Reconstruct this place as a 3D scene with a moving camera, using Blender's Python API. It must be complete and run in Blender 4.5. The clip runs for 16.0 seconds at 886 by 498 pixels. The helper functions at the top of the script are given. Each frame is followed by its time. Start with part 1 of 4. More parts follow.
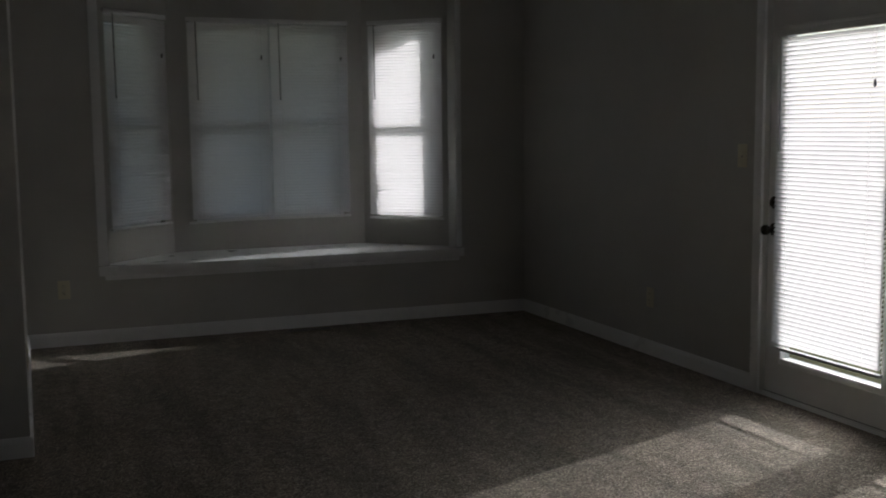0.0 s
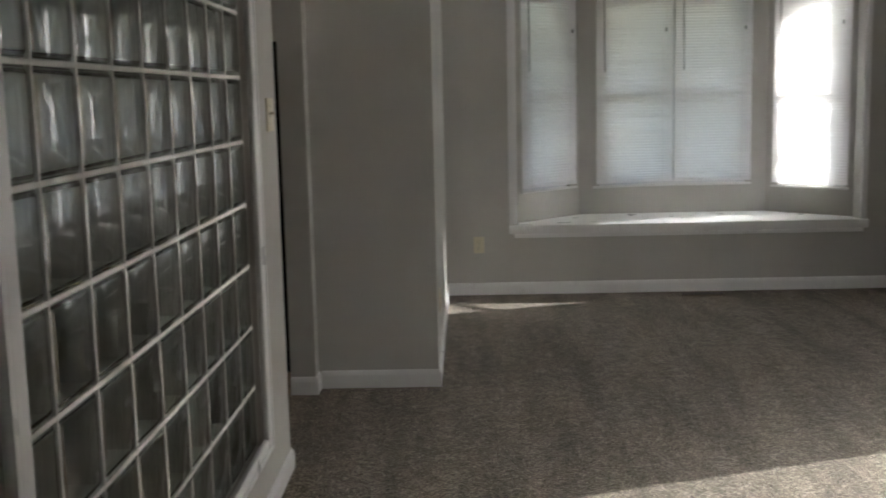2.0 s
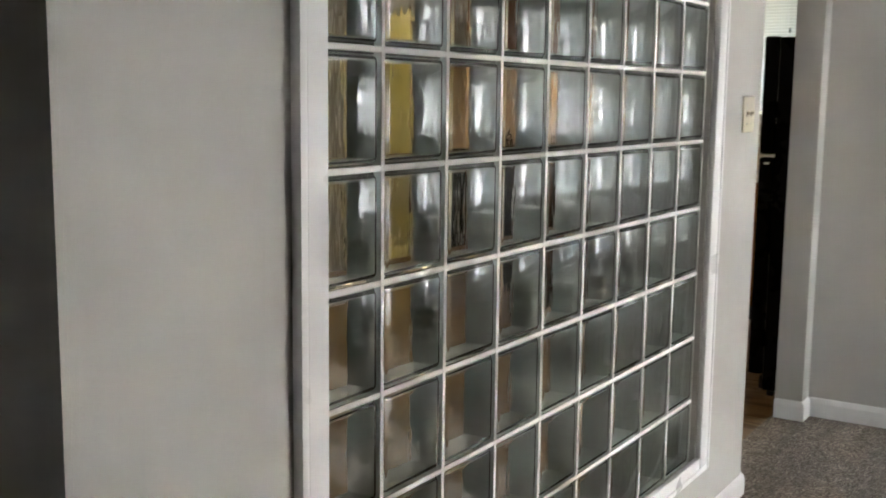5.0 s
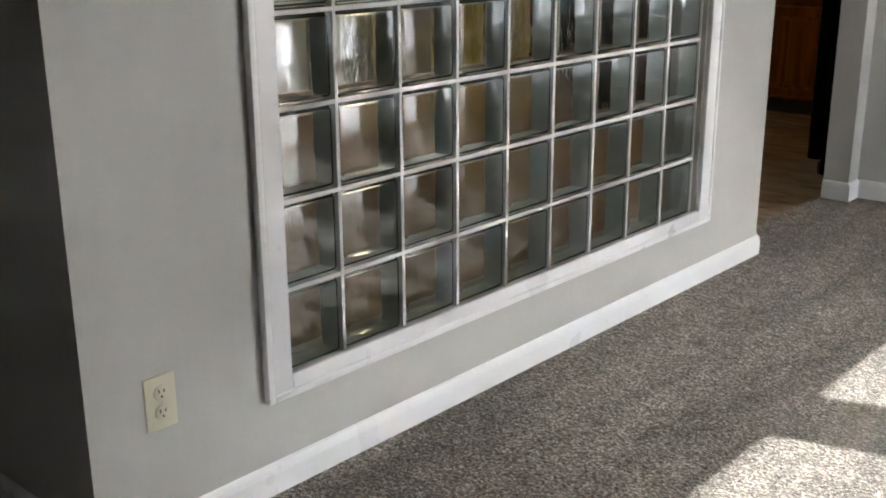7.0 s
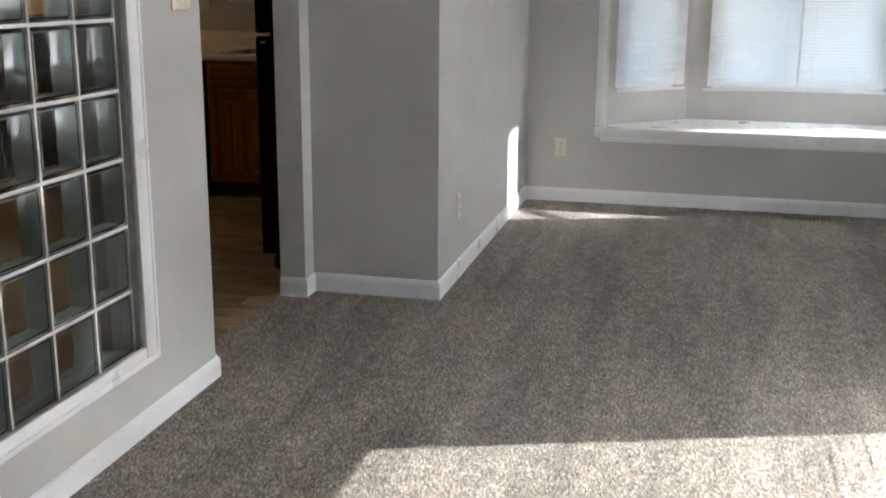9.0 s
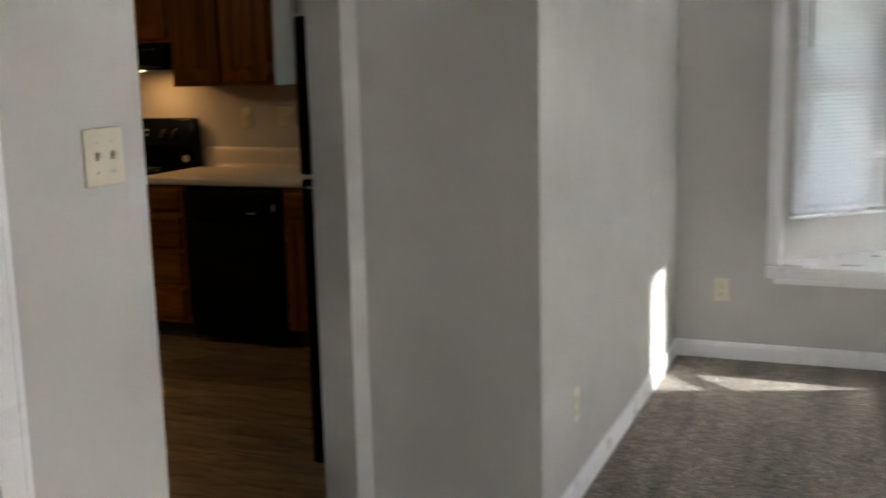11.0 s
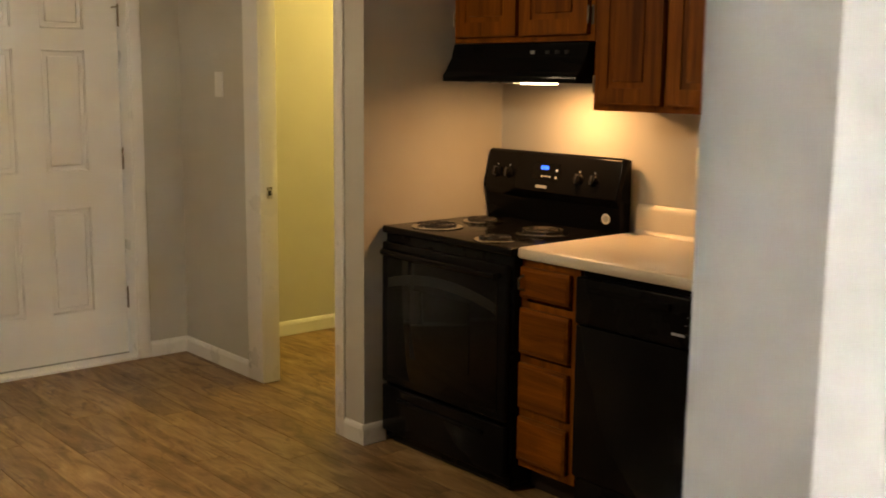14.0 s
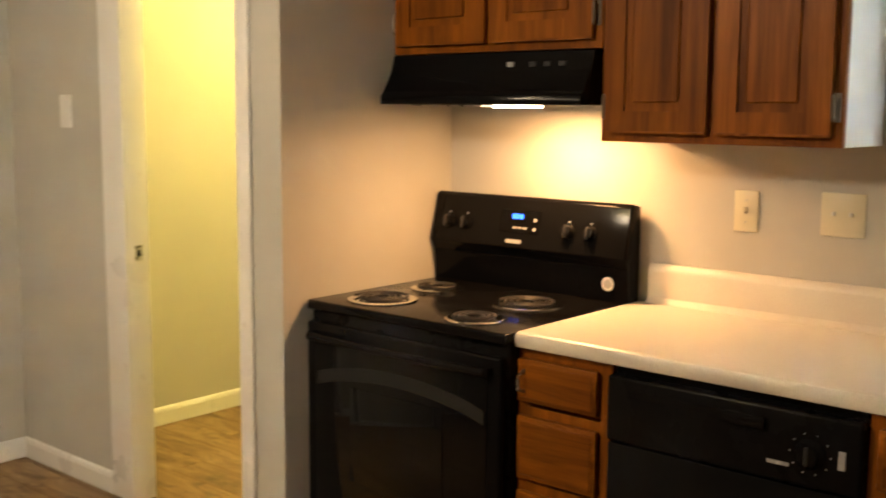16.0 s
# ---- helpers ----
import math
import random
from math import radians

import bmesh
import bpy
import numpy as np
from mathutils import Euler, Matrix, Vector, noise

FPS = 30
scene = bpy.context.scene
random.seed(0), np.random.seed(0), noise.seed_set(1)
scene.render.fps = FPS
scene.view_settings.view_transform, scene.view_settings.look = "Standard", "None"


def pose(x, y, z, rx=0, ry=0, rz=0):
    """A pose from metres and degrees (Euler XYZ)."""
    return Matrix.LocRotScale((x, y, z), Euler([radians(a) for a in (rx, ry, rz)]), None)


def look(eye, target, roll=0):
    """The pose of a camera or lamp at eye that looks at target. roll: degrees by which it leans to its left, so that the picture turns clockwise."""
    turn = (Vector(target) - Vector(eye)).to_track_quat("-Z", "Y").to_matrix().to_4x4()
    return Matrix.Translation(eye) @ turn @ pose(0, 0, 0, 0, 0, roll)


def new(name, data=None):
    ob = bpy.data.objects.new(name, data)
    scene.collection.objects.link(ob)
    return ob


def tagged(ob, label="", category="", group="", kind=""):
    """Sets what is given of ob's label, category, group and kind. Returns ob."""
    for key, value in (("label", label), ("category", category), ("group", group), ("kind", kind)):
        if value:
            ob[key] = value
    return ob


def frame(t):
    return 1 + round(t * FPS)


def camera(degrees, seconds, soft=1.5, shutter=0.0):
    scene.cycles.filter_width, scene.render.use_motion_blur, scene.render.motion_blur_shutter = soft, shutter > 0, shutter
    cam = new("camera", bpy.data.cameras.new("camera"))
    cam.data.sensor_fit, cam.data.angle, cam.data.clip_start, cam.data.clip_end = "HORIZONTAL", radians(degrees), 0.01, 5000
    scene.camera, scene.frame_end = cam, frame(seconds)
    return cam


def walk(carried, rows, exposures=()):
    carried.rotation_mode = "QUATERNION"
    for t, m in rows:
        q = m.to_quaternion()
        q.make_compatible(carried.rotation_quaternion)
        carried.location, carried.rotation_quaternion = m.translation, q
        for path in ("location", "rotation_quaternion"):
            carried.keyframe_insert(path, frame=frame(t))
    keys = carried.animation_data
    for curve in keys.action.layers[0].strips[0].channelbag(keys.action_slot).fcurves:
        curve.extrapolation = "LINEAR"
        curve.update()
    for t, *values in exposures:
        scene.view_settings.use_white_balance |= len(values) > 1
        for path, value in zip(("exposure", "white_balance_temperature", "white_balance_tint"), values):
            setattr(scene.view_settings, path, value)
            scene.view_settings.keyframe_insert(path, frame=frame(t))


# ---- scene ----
cam = camera(45.0, 16.0, 1.7, 0.3)
PATH = [
    (0, (0.559, -3.465, 1.315), (1.282, -1.614, 1.091), -0.6),
    (0.5, (0.614, -3.552, 1.288), (1.188, -1.651, 1.051), -0.3),
    (1, (0.601, -3.651, 1.334), (1.029, -1.715, 1.069), -0.2),
    (1.5, (0.676, -3.855, 1.383), (0.871, -1.884, 1.105), -0.8),
    (2, (0.687, -3.876, 1.38), (0.638, -1.897, 1.096), -1.3),
    (2.5, (0.665, -3.908, 1.388), (0.418, -1.944, 1.101), -1.5),
    (3, (0.705, -3.876, 1.383), (0.389, -1.921, 1.099), -1.9),
    (3.5, (0.726, -3.68, 1.386), (0.301, -1.741, 1.146), -1.6),
    (5.8, (1.389, -3.613, 1.336), (0.121, -2.117, 0.943), 0.7),
    (6, (1.482, -3.655, 1.312), (0.204, -2.182, 0.869), 0.4),
    (6.5, (1.642, -3.7, 1.262), (0.355, -2.273, 0.71), 0.6),
    (7, (1.712, -3.725, 1.232), (0.441, -2.298, 0.643), -0.3),
    (7.5, (1.774, -3.718, 1.23), (0.599, -2.212, 0.637), -1.4),
    (8, (1.766, -3.655, 1.258), (0.813, -2.0, 0.663), -1.9),
    (8.5, (1.685, -3.575, 1.295), (1.094, -1.746, 0.743), -1.0),
    (8.7, (1.645, -3.465, 1.321), (1.193, -1.589, 0.793), 0.3),
    (10.8, (1.495, -2.053, 1.502), (0.898, -0.171, 1.179), -1.4),
    (11, (1.434, -1.872, 1.498), (0.692, -0.047, 1.153), -1.4),
    (11.5, (1.25, -1.439, 1.488), (0.315, 0.294, 1.138), -0.3),
    (12, (1.129, -1.074, 1.495), (0.113, 0.618, 1.17), 1.2),
    (12.5, (1.035, -0.748, 1.514), (-0.135, 0.843, 1.198), 0.5),
    (13, (0.854, -0.335, 1.494), (-0.451, 1.149, 1.186), 0.5),
    (13.5, (0.625, 0.009, 1.499), (-0.787, 1.391, 1.188), 0.7),
    (14, (0.354, 0.294, 1.515), (-1.145, 1.579, 1.194), 0.6),
    (14.5, (0.046, 0.514, 1.492), (-1.511, 1.729, 1.178), 0.4),
    (15, (-0.236, 0.649, 1.453), (-1.818, 1.837, 1.16), 0.4),
    (15.5, (-0.498, 0.757, 1.458), (-2.015, 2.029, 1.177), 0.1),
    (16, (-0.707, 0.788, 1.481), (-2.003, 2.288, 1.219), 0.4),
]
EXPOSURES = [(0, -0.45, 6150, 10), (0.5, -0.2, 6150, 10), (1.0, 0.45, 6200, 10), (1.5, 1.35, 6300, 10), (2.0, 1.85, 6350, 10), (2.5, 2.5, 6300, 10), (3.0, 2.9, 6300, 10), (3.5, 3.0, 6250, 10),
             (6.0, 3.55, 5950, 10), (6.5, 3.25, 5900, 10), (7.0, 3.2, 5900, 10), (8.5, 2.95, 5850, 10), (11.0, 2.7, 6100, 10), (12.0, 3.15, 6100, 10), (12.5, 3.2, 6150, 10),
             (13.0, 3.65, 6250, 10), (13.5, 4.2, 6300, 10), (14.0, 4.6, 6350, 10), (14.5, 5.2, 6400, 10), (15.0, 5.5, 6150, 10), (15.5, 5.58, 5900, 10), (16.0, 5.62, 5900, 10)]
walk(cam, [(t, look(eye, target, roll)) for t, eye, target, roll in PATH], EXPOSURES)

# ---------------------------------------------------------------- light
SUN_EL, SUN_ROT = math.atan(1 / math.hypot(1.85, 0.63)), math.atan2(1.85, 0.63)
world = bpy.data.worlds.new("sky")
scene.world = world
world.use_nodes = True
wn = world.node_tree.nodes
sky = wn.new("ShaderNodeTexSky")
sky.sky_type, sky.sun_disc = "NISHITA", False
sky.sun_elevation, sky.sun_rotation = SUN_EL, SUN_ROT
world.node_tree.links.new(sky.outputs[0], wn["Background"].inputs[0])
wn["Background"].inputs[1].default_value = 0.15
sun = new("sun", bpy.data.lights.new("sun", "SUN"))
sun.data.energy, sun.data.angle, sun.data.color = 5.0, radians(0.45), (1, 0.96, 0.91)
sun.matrix_world = look((12, 5, 7), (12 - 1.85, 5 - 0.63, 6))


# ---------------------------------------------------------------- materials
def material(name, base, rough=0.6, metal=0.0, spec=0.5):
    m = bpy.data.materials.new(name)
    m.use_nodes = True
    b = m.node_tree.nodes["Principled BSDF"]
    b.inputs["Base Color"].default_value = (*base, 1)
    b.inputs["Roughness"].default_value = rough
    b.inputs["Metallic"].default_value = metal
    b.inputs["Specular IOR Level"].default_value = spec
    return m, m.node_tree.nodes, m.node_tree.links, b


def coords(nodes, links, scale=(1, 1, 1), kind="Object"):
    c, mp = nodes.new("ShaderNodeTexCoord"), nodes.new("ShaderNodeMapping")
    mp.inputs["Scale"].default_value = scale
    links.new(c.outputs[kind], mp.inputs[0])
    return mp.outputs[0]


def noise_of(nodes, links, vec, scale, detail=4, rough=0.55, dist=0.0):
    n = nodes.new("ShaderNodeTexNoise")
    n.inputs["Scale"].default_value, n.inputs["Detail"].default_value = scale, detail
    n.inputs["Roughness"].default_value, n.inputs["Distortion"].default_value = rough, dist
    links.new(vec, n.inputs["Vector"])
    return n.outputs["Fac"]


def ramp(nodes, links, fac, stops):
    r = nodes.new("ShaderNodeValToRGB")
    el = r.color_ramp.elements
    while len(el) < len(stops):
        el.new(0.5)
    for e, (at, col) in zip(el, stops):
        e.position, e.color = at, (*col, 1)
    links.new(fac, r.inputs[0])
    return r.outputs[0]


def mixed(nodes, links, a, b, fac, mode="MIX"):
    x = nodes.new("ShaderNodeMix")
    x.data_type, x.blend_type = "RGBA", mode
    for sock, v in ((x.inputs[6], a), (x.inputs[7], b), (x.inputs[0], fac)):
        if hasattr(v, "node"):
            links.new(v, sock)
        else:
            sock.default_value = (*v, 1) if isinstance(v, tuple) else v
    return x.outputs[2]


def bump(nodes, links, b, height, strength, distance):
    n = nodes.new("ShaderNodeBump")
    n.inputs["Strength"].default_value, n.inputs["Distance"].default_value = strength, distance
    links.new(height, n.inputs["Height"])
    links.new(n.outputs[0], b.inputs["Normal"])


def painted(name, base, rough=0.55, tone=0.05, orange_peel=0.25, spec=0.4):
    """Rolled paint: faint blotches, roller stipple and a few scuffs."""
    m, n, l, b = material(name, base, rough, 0, spec)
    v = coords(n, l)
    lo = tuple(c * (1 - tone) for c in base)
    hi = tuple(min(1, c * (1 + tone)) for c in base)
    l.new(ramp(n, l, noise_of(n, l, v, 1.7, 5), [(0.3, lo), (0.7, hi)]), b.inputs["Base Color"])
    l.new(ramp(n, l, noise_of(n, l, v, 6, 3), [(0.3, (rough - 0.07,) * 3), (0.7, (rough + 0.07,) * 3)]), b.inputs["Roughness"])
    bump(n, l, b, noise_of(n, l, v, 260, 2), orange_peel, 0.0012)
    return m


WALL = painted("greige wall paint", (0.50, 0.49, 0.455), 0.62)
TRIM = painted("white semi-gloss trim paint", (0.78, 0.78, 0.77), 0.32, 0.02, 0.1, 0.5)
DOOR = painted("white door enamel", (0.77, 0.76, 0.74), 0.38, 0.02, 0.12, 0.5)
CEIL = painted("flat white ceiling paint", (0.75, 0.745, 0.73), 0.85, 0.03, 0.8, 0.2)
PLASTIC = painted("almond plastic", (0.66, 0.615, 0.46), 0.35, 0.02, 0.03, 0.5)
WHITE_PLASTIC = painted("white plastic", (0.75, 0.75, 0.73), 0.35, 0.02, 0.03, 0.5)
LAMINATE = painted("white melamine panel", (0.80, 0.80, 0.78), 0.4, 0.02, 0.03, 0.5)
PVC = painted("white window vinyl", (0.78, 0.79, 0.80), 0.35, 0.02, 0.03, 0.5)
MORTAR = painted("white joint mortar", (0.74, 0.74, 0.70), 0.8, 0.06, 0.6, 0.3)


def carpet():
    m, n, l, b = material("taupe cut-pile carpet", (0.2, 0.18, 0.16), 0.95, 0, 0.1)
    v = coords(n, l)
    vor = n.new("ShaderNodeTexVoronoi")
    vor.inputs["Scale"].default_value = 210
    warp = n.new("ShaderNodeVectorMath")
    warp.operation = "ADD"
    nz = n.new("ShaderNodeTexNoise")
    nz.inputs["Scale"].default_value = 90
    sc = n.new("ShaderNodeVectorMath")
    sc.operation = "SCALE"
    sc.inputs["Scale"].default_value = 0.012
    l.new(v, nz.inputs["Vector"])
    l.new(nz.outputs["Color"], sc.inputs[0])
    l.new(v, warp.inputs[0])
    l.new(sc.outputs[0], warp.inputs[1])
    l.new(warp.outputs[0], vor.inputs["Vector"])
    sep = n.new("ShaderNodeSeparateColor")
    l.new(vor.outputs["Color"], sep.inputs[0])
    tuft = noise_of(n, l, v, 105, 2, 0.7)
    mid = noise_of(n, l, v, 16, 4, 0.6)
    big = noise_of(n, l, coords(n, l, (3.6, 0.5, 1)), 1.7, 4, 0.6)
    c = ramp(n, l, sep.outputs[0], [(0.0, (0.085, 0.070, 0.056)), (0.35, (0.20, 0.175, 0.148)), (0.7, (0.34, 0.305, 0.265)), (1.0, (0.60, 0.55, 0.49))])
    c = mixed(n, l, c, ramp(n, l, tuft, [(0.38, (0.30, 0.29, 0.28)), (0.62, (1.0, 1.0, 1.0))]), 0.85, "MULTIPLY")
    c = mixed(n, l, c, ramp(n, l, mid, [(0.36, (0.62, 0.61, 0.60)), (0.64, (1.0, 1.0, 1.0))]), 0.8, "MULTIPLY")
    c = mixed(n, l, c, ramp(n, l, big, [(0.38, (0.66, 0.66, 0.66)), (0.58, (1.0, 1.0, 1.0))]), 0.9, "MULTIPLY")
    l.new(mixed(n, l, c, (1.40, 1.36, 1.26), 1.0, "MULTIPLY"), b.inputs["Base Color"])
    b.inputs["Sheen Weight"].default_value = 0.12
    bump(n, l, b, mixed(n, l, tuft, vor.outputs["Distance"], 0.3), 0.8, 0.006)
    return m


CARPET = carpet()


def wood(name, dark, mid, light, axis, rough=0.4, grain=1.0, vary=0.25, kind="Object"):
    """Grained wood whose grain runs along one axis."""
    m, n, l, b = material(name, mid, rough, 0, 0.12)
    sc = [14.0 * grain, 14.0 * grain, 14.0 * grain]
    sc[axis] = 1.1 * grain
    info = n.new("ShaderNodeObjectInfo")
    shift = n.new("ShaderNodeVectorMath")
    shift.operation = "ADD"
    off = n.new("ShaderNodeVectorMath")
    off.operation = "SCALE"
    off.inputs[0].default_value = (13, 7, 5)
    l.new(info.outputs["Random"], off.inputs["Scale"])
    c = n.new("ShaderNodeTexCoord")
    l.new(c.outputs[kind], shift.inputs[0])
    l.new(off.outputs[0], shift.inputs[1])
    mp = n.new("ShaderNodeMapping")
    mp.inputs["Scale"].default_value = sc
    l.new(shift.outputs[0], mp.inputs[0])
    v = mp.outputs[0]
    broad = noise_of(n, l, v, 1.0, 5, 0.6, 1.2)
    sc2 = [240.0, 240.0, 240.0]
    sc2[axis] = 6.0
    mp2 = n.new("ShaderNodeMapping")
    mp2.inputs["Scale"].default_value = sc2
    l.new(shift.outputs[0], mp2.inputs[0])
    pores = noise_of(n, l, mp2.outputs[0], 1.0, 3, 0.6)
    col = ramp(n, l, broad, [(0.28, dark), (0.5, mid), (0.72, light)])
    col = mixed(n, l, col, ramp(n, l, pores, [(0.35, (0.62, 0.56, 0.48)), (0.6, (1, 1, 1))]), 0.5, "MULTIPLY")
    tone = ramp(n, l, info.outputs["Random"], [(0.0, (1 - vary,) * 3), (1.0, (1.0, 1.0, 1.0))])
    l.new(mixed(n, l, col, tone, 1.0, "MULTIPLY"), b.inputs["Base Color"])
    l.new(ramp(n, l, broad, [(0.3, (rough + 0.1,) * 3), (0.7, (rough - 0.05,) * 3)]), b.inputs["Roughness"])
    bump(n, l, b, pores, 0.2, 0.0008)
    return m


OAK = wood("stained oak, upright grain", (0.11, 0.034, 0.003), (0.245, 0.076, 0.004), (0.36, 0.124, 0.008), 2, 0.38)
OAK_FLAT = wood("stained oak, level grain", (0.11, 0.034, 0.003), (0.245, 0.076, 0.004), (0.36, 0.124, 0.008), 0, 0.38)


def plank_mat():
    """Printed vinyl plank: weathered blotches drawn out along the board, pale rubbed streaks, dark knots."""
    m, n, l, b = material("wood-look vinyl plank", (0.3, 0.2, 0.12), 0.42, 0, 0.4)
    info, c = n.new("ShaderNodeObjectInfo"), n.new("ShaderNodeTexCoord")
    off, shift = n.new("ShaderNodeVectorMath"), n.new("ShaderNodeVectorMath")
    off.operation, shift.operation = "SCALE", "ADD"
    off.inputs[0].default_value = (13, 7, 5)
    l.new(info.outputs["Random"], off.inputs["Scale"])
    l.new(c.outputs["Object"], shift.inputs[0])
    l.new(off.outputs[0], shift.inputs[1])

    def along(sx, sy):
        mp = n.new("ShaderNodeMapping")
        mp.inputs["Scale"].default_value = (sx, sy, 1)
        l.new(shift.outputs[0], mp.inputs[0])
        return mp.outputs[0]

    blotch = noise_of(n, l, along(3.2, 11.0), 1.0, 5, 0.62, 0.8)
    rub = noise_of(n, l, along(2.2, 34.0), 1.0, 4, 0.65, 0.4)
    knot = noise_of(n, l, along(7.0, 15.0), 1.0, 2, 0.5, 1.5)
    pore = noise_of(n, l, along(9.0, 210.0), 1.0, 2, 0.6)
    col = ramp(n, l, blotch, [(0.30, (0.115, 0.066, 0.027)), (0.48, (0.25, 0.155, 0.068)), (0.62, (0.34, 0.222, 0.102)), (0.78, (0.44, 0.31, 0.155))])
    col = mixed(n, l, col, (0.50, 0.37, 0.205), ramp(n, l, rub, [(0.56, (0, 0, 0)), (0.72, (0.65, 0.65, 0.65))]))
    col = mixed(n, l, col, ramp(n, l, knot, [(0.26, (0.45, 0.40, 0.36)), (0.40, (1, 1, 1))]), 0.8, "MULTIPLY")
    col = mixed(n, l, col, ramp(n, l, pore, [(0.35, (0.72, 0.69, 0.66)), (0.58, (1, 1, 1))]), 0.5, "MULTIPLY")
    tone = ramp(n, l, info.outputs["Random"], [(0.0, (0.76, 0.75, 0.74)), (1.0, (1.0, 1.0, 1.0))])
    l.new(mixed(n, l, col, tone, 1.0, "MULTIPLY"), b.inputs["Base Color"])
    l.new(ramp(n, l, blotch, [(0.3, (0.50,) * 3), (0.7, (0.38,) * 3)]), b.inputs["Roughness"])
    bump(n, l, b, pore, 0.2, 0.0008)
    return m


PLANK = plank_mat()
SEAM, *_ = material("dark plank seam", (0.05, 0.035, 0.02), 0.8)
GLOSS_BLACK = painted("gloss black enamel", (0.005, 0.005, 0.0055), 0.16, 0.1, 0.02, 0.09)
SATIN_BLACK = painted("satin black enamel", (0.005, 0.005, 0.0055), 0.28, 0.1, 0.08, 0.07)
BLACK_GLASS, *_ = material("black oven glass", (0.003, 0.003, 0.0035), 0.05, 0, 0.18)
DARK, *_ = material("dark plastic", (0.02, 0.02, 0.021), 0.5)
COIL, *_ = material("burner coil", (0.03, 0.028, 0.027), 0.55, 0.6)
GREY_MARK, *_ = material("grey printed mark", (0.42, 0.43, 0.44), 0.4)
TOE, *_ = material("toe kick", (0.025, 0.015, 0.01), 0.7)
RUBBER, *_ = material("grey weatherstrip", (0.30, 0.30, 0.29), 0.7)


def metal(name, base, rough, scratch=0.08):
    m, n, l, b = material(name, base, rough, 1.0)
    v = coords(n, l)
    l.new(ramp(n, l, noise_of(n, l, v, 60, 4), [(0.3, (max(0.03, rough - scratch),) * 3), (0.7, (rough + scratch,) * 3)]), b.inputs["Roughness"])
    return m


CHROME = metal("chrome", (0.75, 0.74, 0.72), 0.12)
STEEL = metal("brushed steel", (0.55, 0.55, 0.54), 0.3)
BRASS = metal("dull brass", (0.42, 0.33, 0.17), 0.35)
DARK_BRONZE = metal("dark bronze hardware", (0.07, 0.058, 0.045), 0.3)
BRONZE = metal("worn hinge metal", (0.24, 0.20, 0.15), 0.42)


def counter_mat():
    m, n, l, b = material("cream laminate worktop", (0.66, 0.61, 0.52), 0.35, 0, 0.45)
    v = coords(n, l)
    c = ramp(n, l, noise_of(n, l, v, 420, 2, 0.7), [(0.32, (0.56, 0.51, 0.43)), (0.5, (0.74, 0.69, 0.60)), (0.7, (0.81, 0.77, 0.69))])
    c = mixed(n, l, c, ramp(n, l, noise_of(n, l, v, 3, 4), [(0.35, (0.92, 0.92, 0.92)), (0.65, (1, 1, 1))]), 0.7, "MULTIPLY")
    l.new(c, b.inputs["Base Color"])
    return m


COUNTER = counter_mat()


def slat_mat():
    m, n, l, b = material("white vinyl slat", (0.80, 0.80, 0.79), 0.4, 0, 0.4)
    tr = n.new("ShaderNodeBsdfTranslucent")
    tr.inputs[0].default_value = (0.96, 0.955, 0.965, 1)
    mx = n.new("ShaderNodeMixShader")
    mx.inputs[0].default_value = 0.80
    l.new(b.outputs[0], mx.inputs[1])
    l.new(tr.outputs[0], mx.inputs[2])
    l.new(mx.outputs[0], n["Material Output"].inputs[0])
    return m


SLAT = slat_mat()


def glass(name, tint, rough=0.0, wave=0.0):
    m, n, l, b = material(name, tint, rough, 0, 0.5)
    b.inputs["Transmission Weight"].default_value = 1
    b.inputs["IOR"].default_value = 1.45
    if wave:
        bump(n, l, b, noise_of(n, l, coords(n, l, (1, 1, 0.3)), 26, 3, 0.5), wave, 0.006)
    return m


BLOCK_GLASS = glass("clear pressed glass", (0.93, 0.965, 0.945), 0.0, 0.16)
EDGE_COAT = painted("grey-green edge coating of glass blocks", (0.74, 0.81, 0.77), 0.6, 0.04, 0.1, 0.3)
PANE_GLASS = glass("window glass", (0.97, 0.985, 0.98))


def glow(name, color, strength):
    m, n, l, b = material(name, color, 0.4)
    b.inputs["Emission Color"].default_value = (*color, 1)
    b.inputs["Emission Strength"].default_value = strength
    return m


HOOD_LENS = glow("lit hood lamp lens", (1.0, 0.68, 0.34), 0.7)
DISPLAY = glow("blue clock digits", (0.03, 0.12, 1.0), 0.12)
LAMP_GLOBE = glow("lit lamp globe", (1.0, 0.78, 0.32), 0.5)
GROUND = painted("dry lawn", (0.13, 0.13, 0.06), 0.95, 0.4, 1.0, 0.1)


# ---------------------------------------------------------------- mesh helpers
def finish(bm, ob_name, mat, smooth=False):
    me = bpy.data.meshes.new(ob_name)
    bmesh.ops.recalc_face_normals(bm, faces=bm.faces)
    bm.to_mesh(me)
    bm.free()
    me.materials.append(mat)
    if smooth:
        me.polygons.foreach_set("use_smooth", [True] * len(me.polygons))
        me.set_sharp_from_angle(angle=radians(38))
    return me


def part(name, bm, mat, parent=None, label="", smooth=True, m=None):
    """One mesh object under a thing or a part, in its parent's own coordinates."""
    ob = new(name, finish(bm, name, mat, smooth))
    if parent is not None:
        ob.parent = parent
    if m is not None:
        ob.matrix_local = m
    return tagged(ob, label)


def thing(name, x, y, z, label, category, group="", rz=0):
    return tagged(new_at(name, None, pose(x, y, z, 0, 0, rz)), label, category, group)


def new_at(name, data, m):
    ob = new(name, data)
    ob.matrix_world = m
    return ob


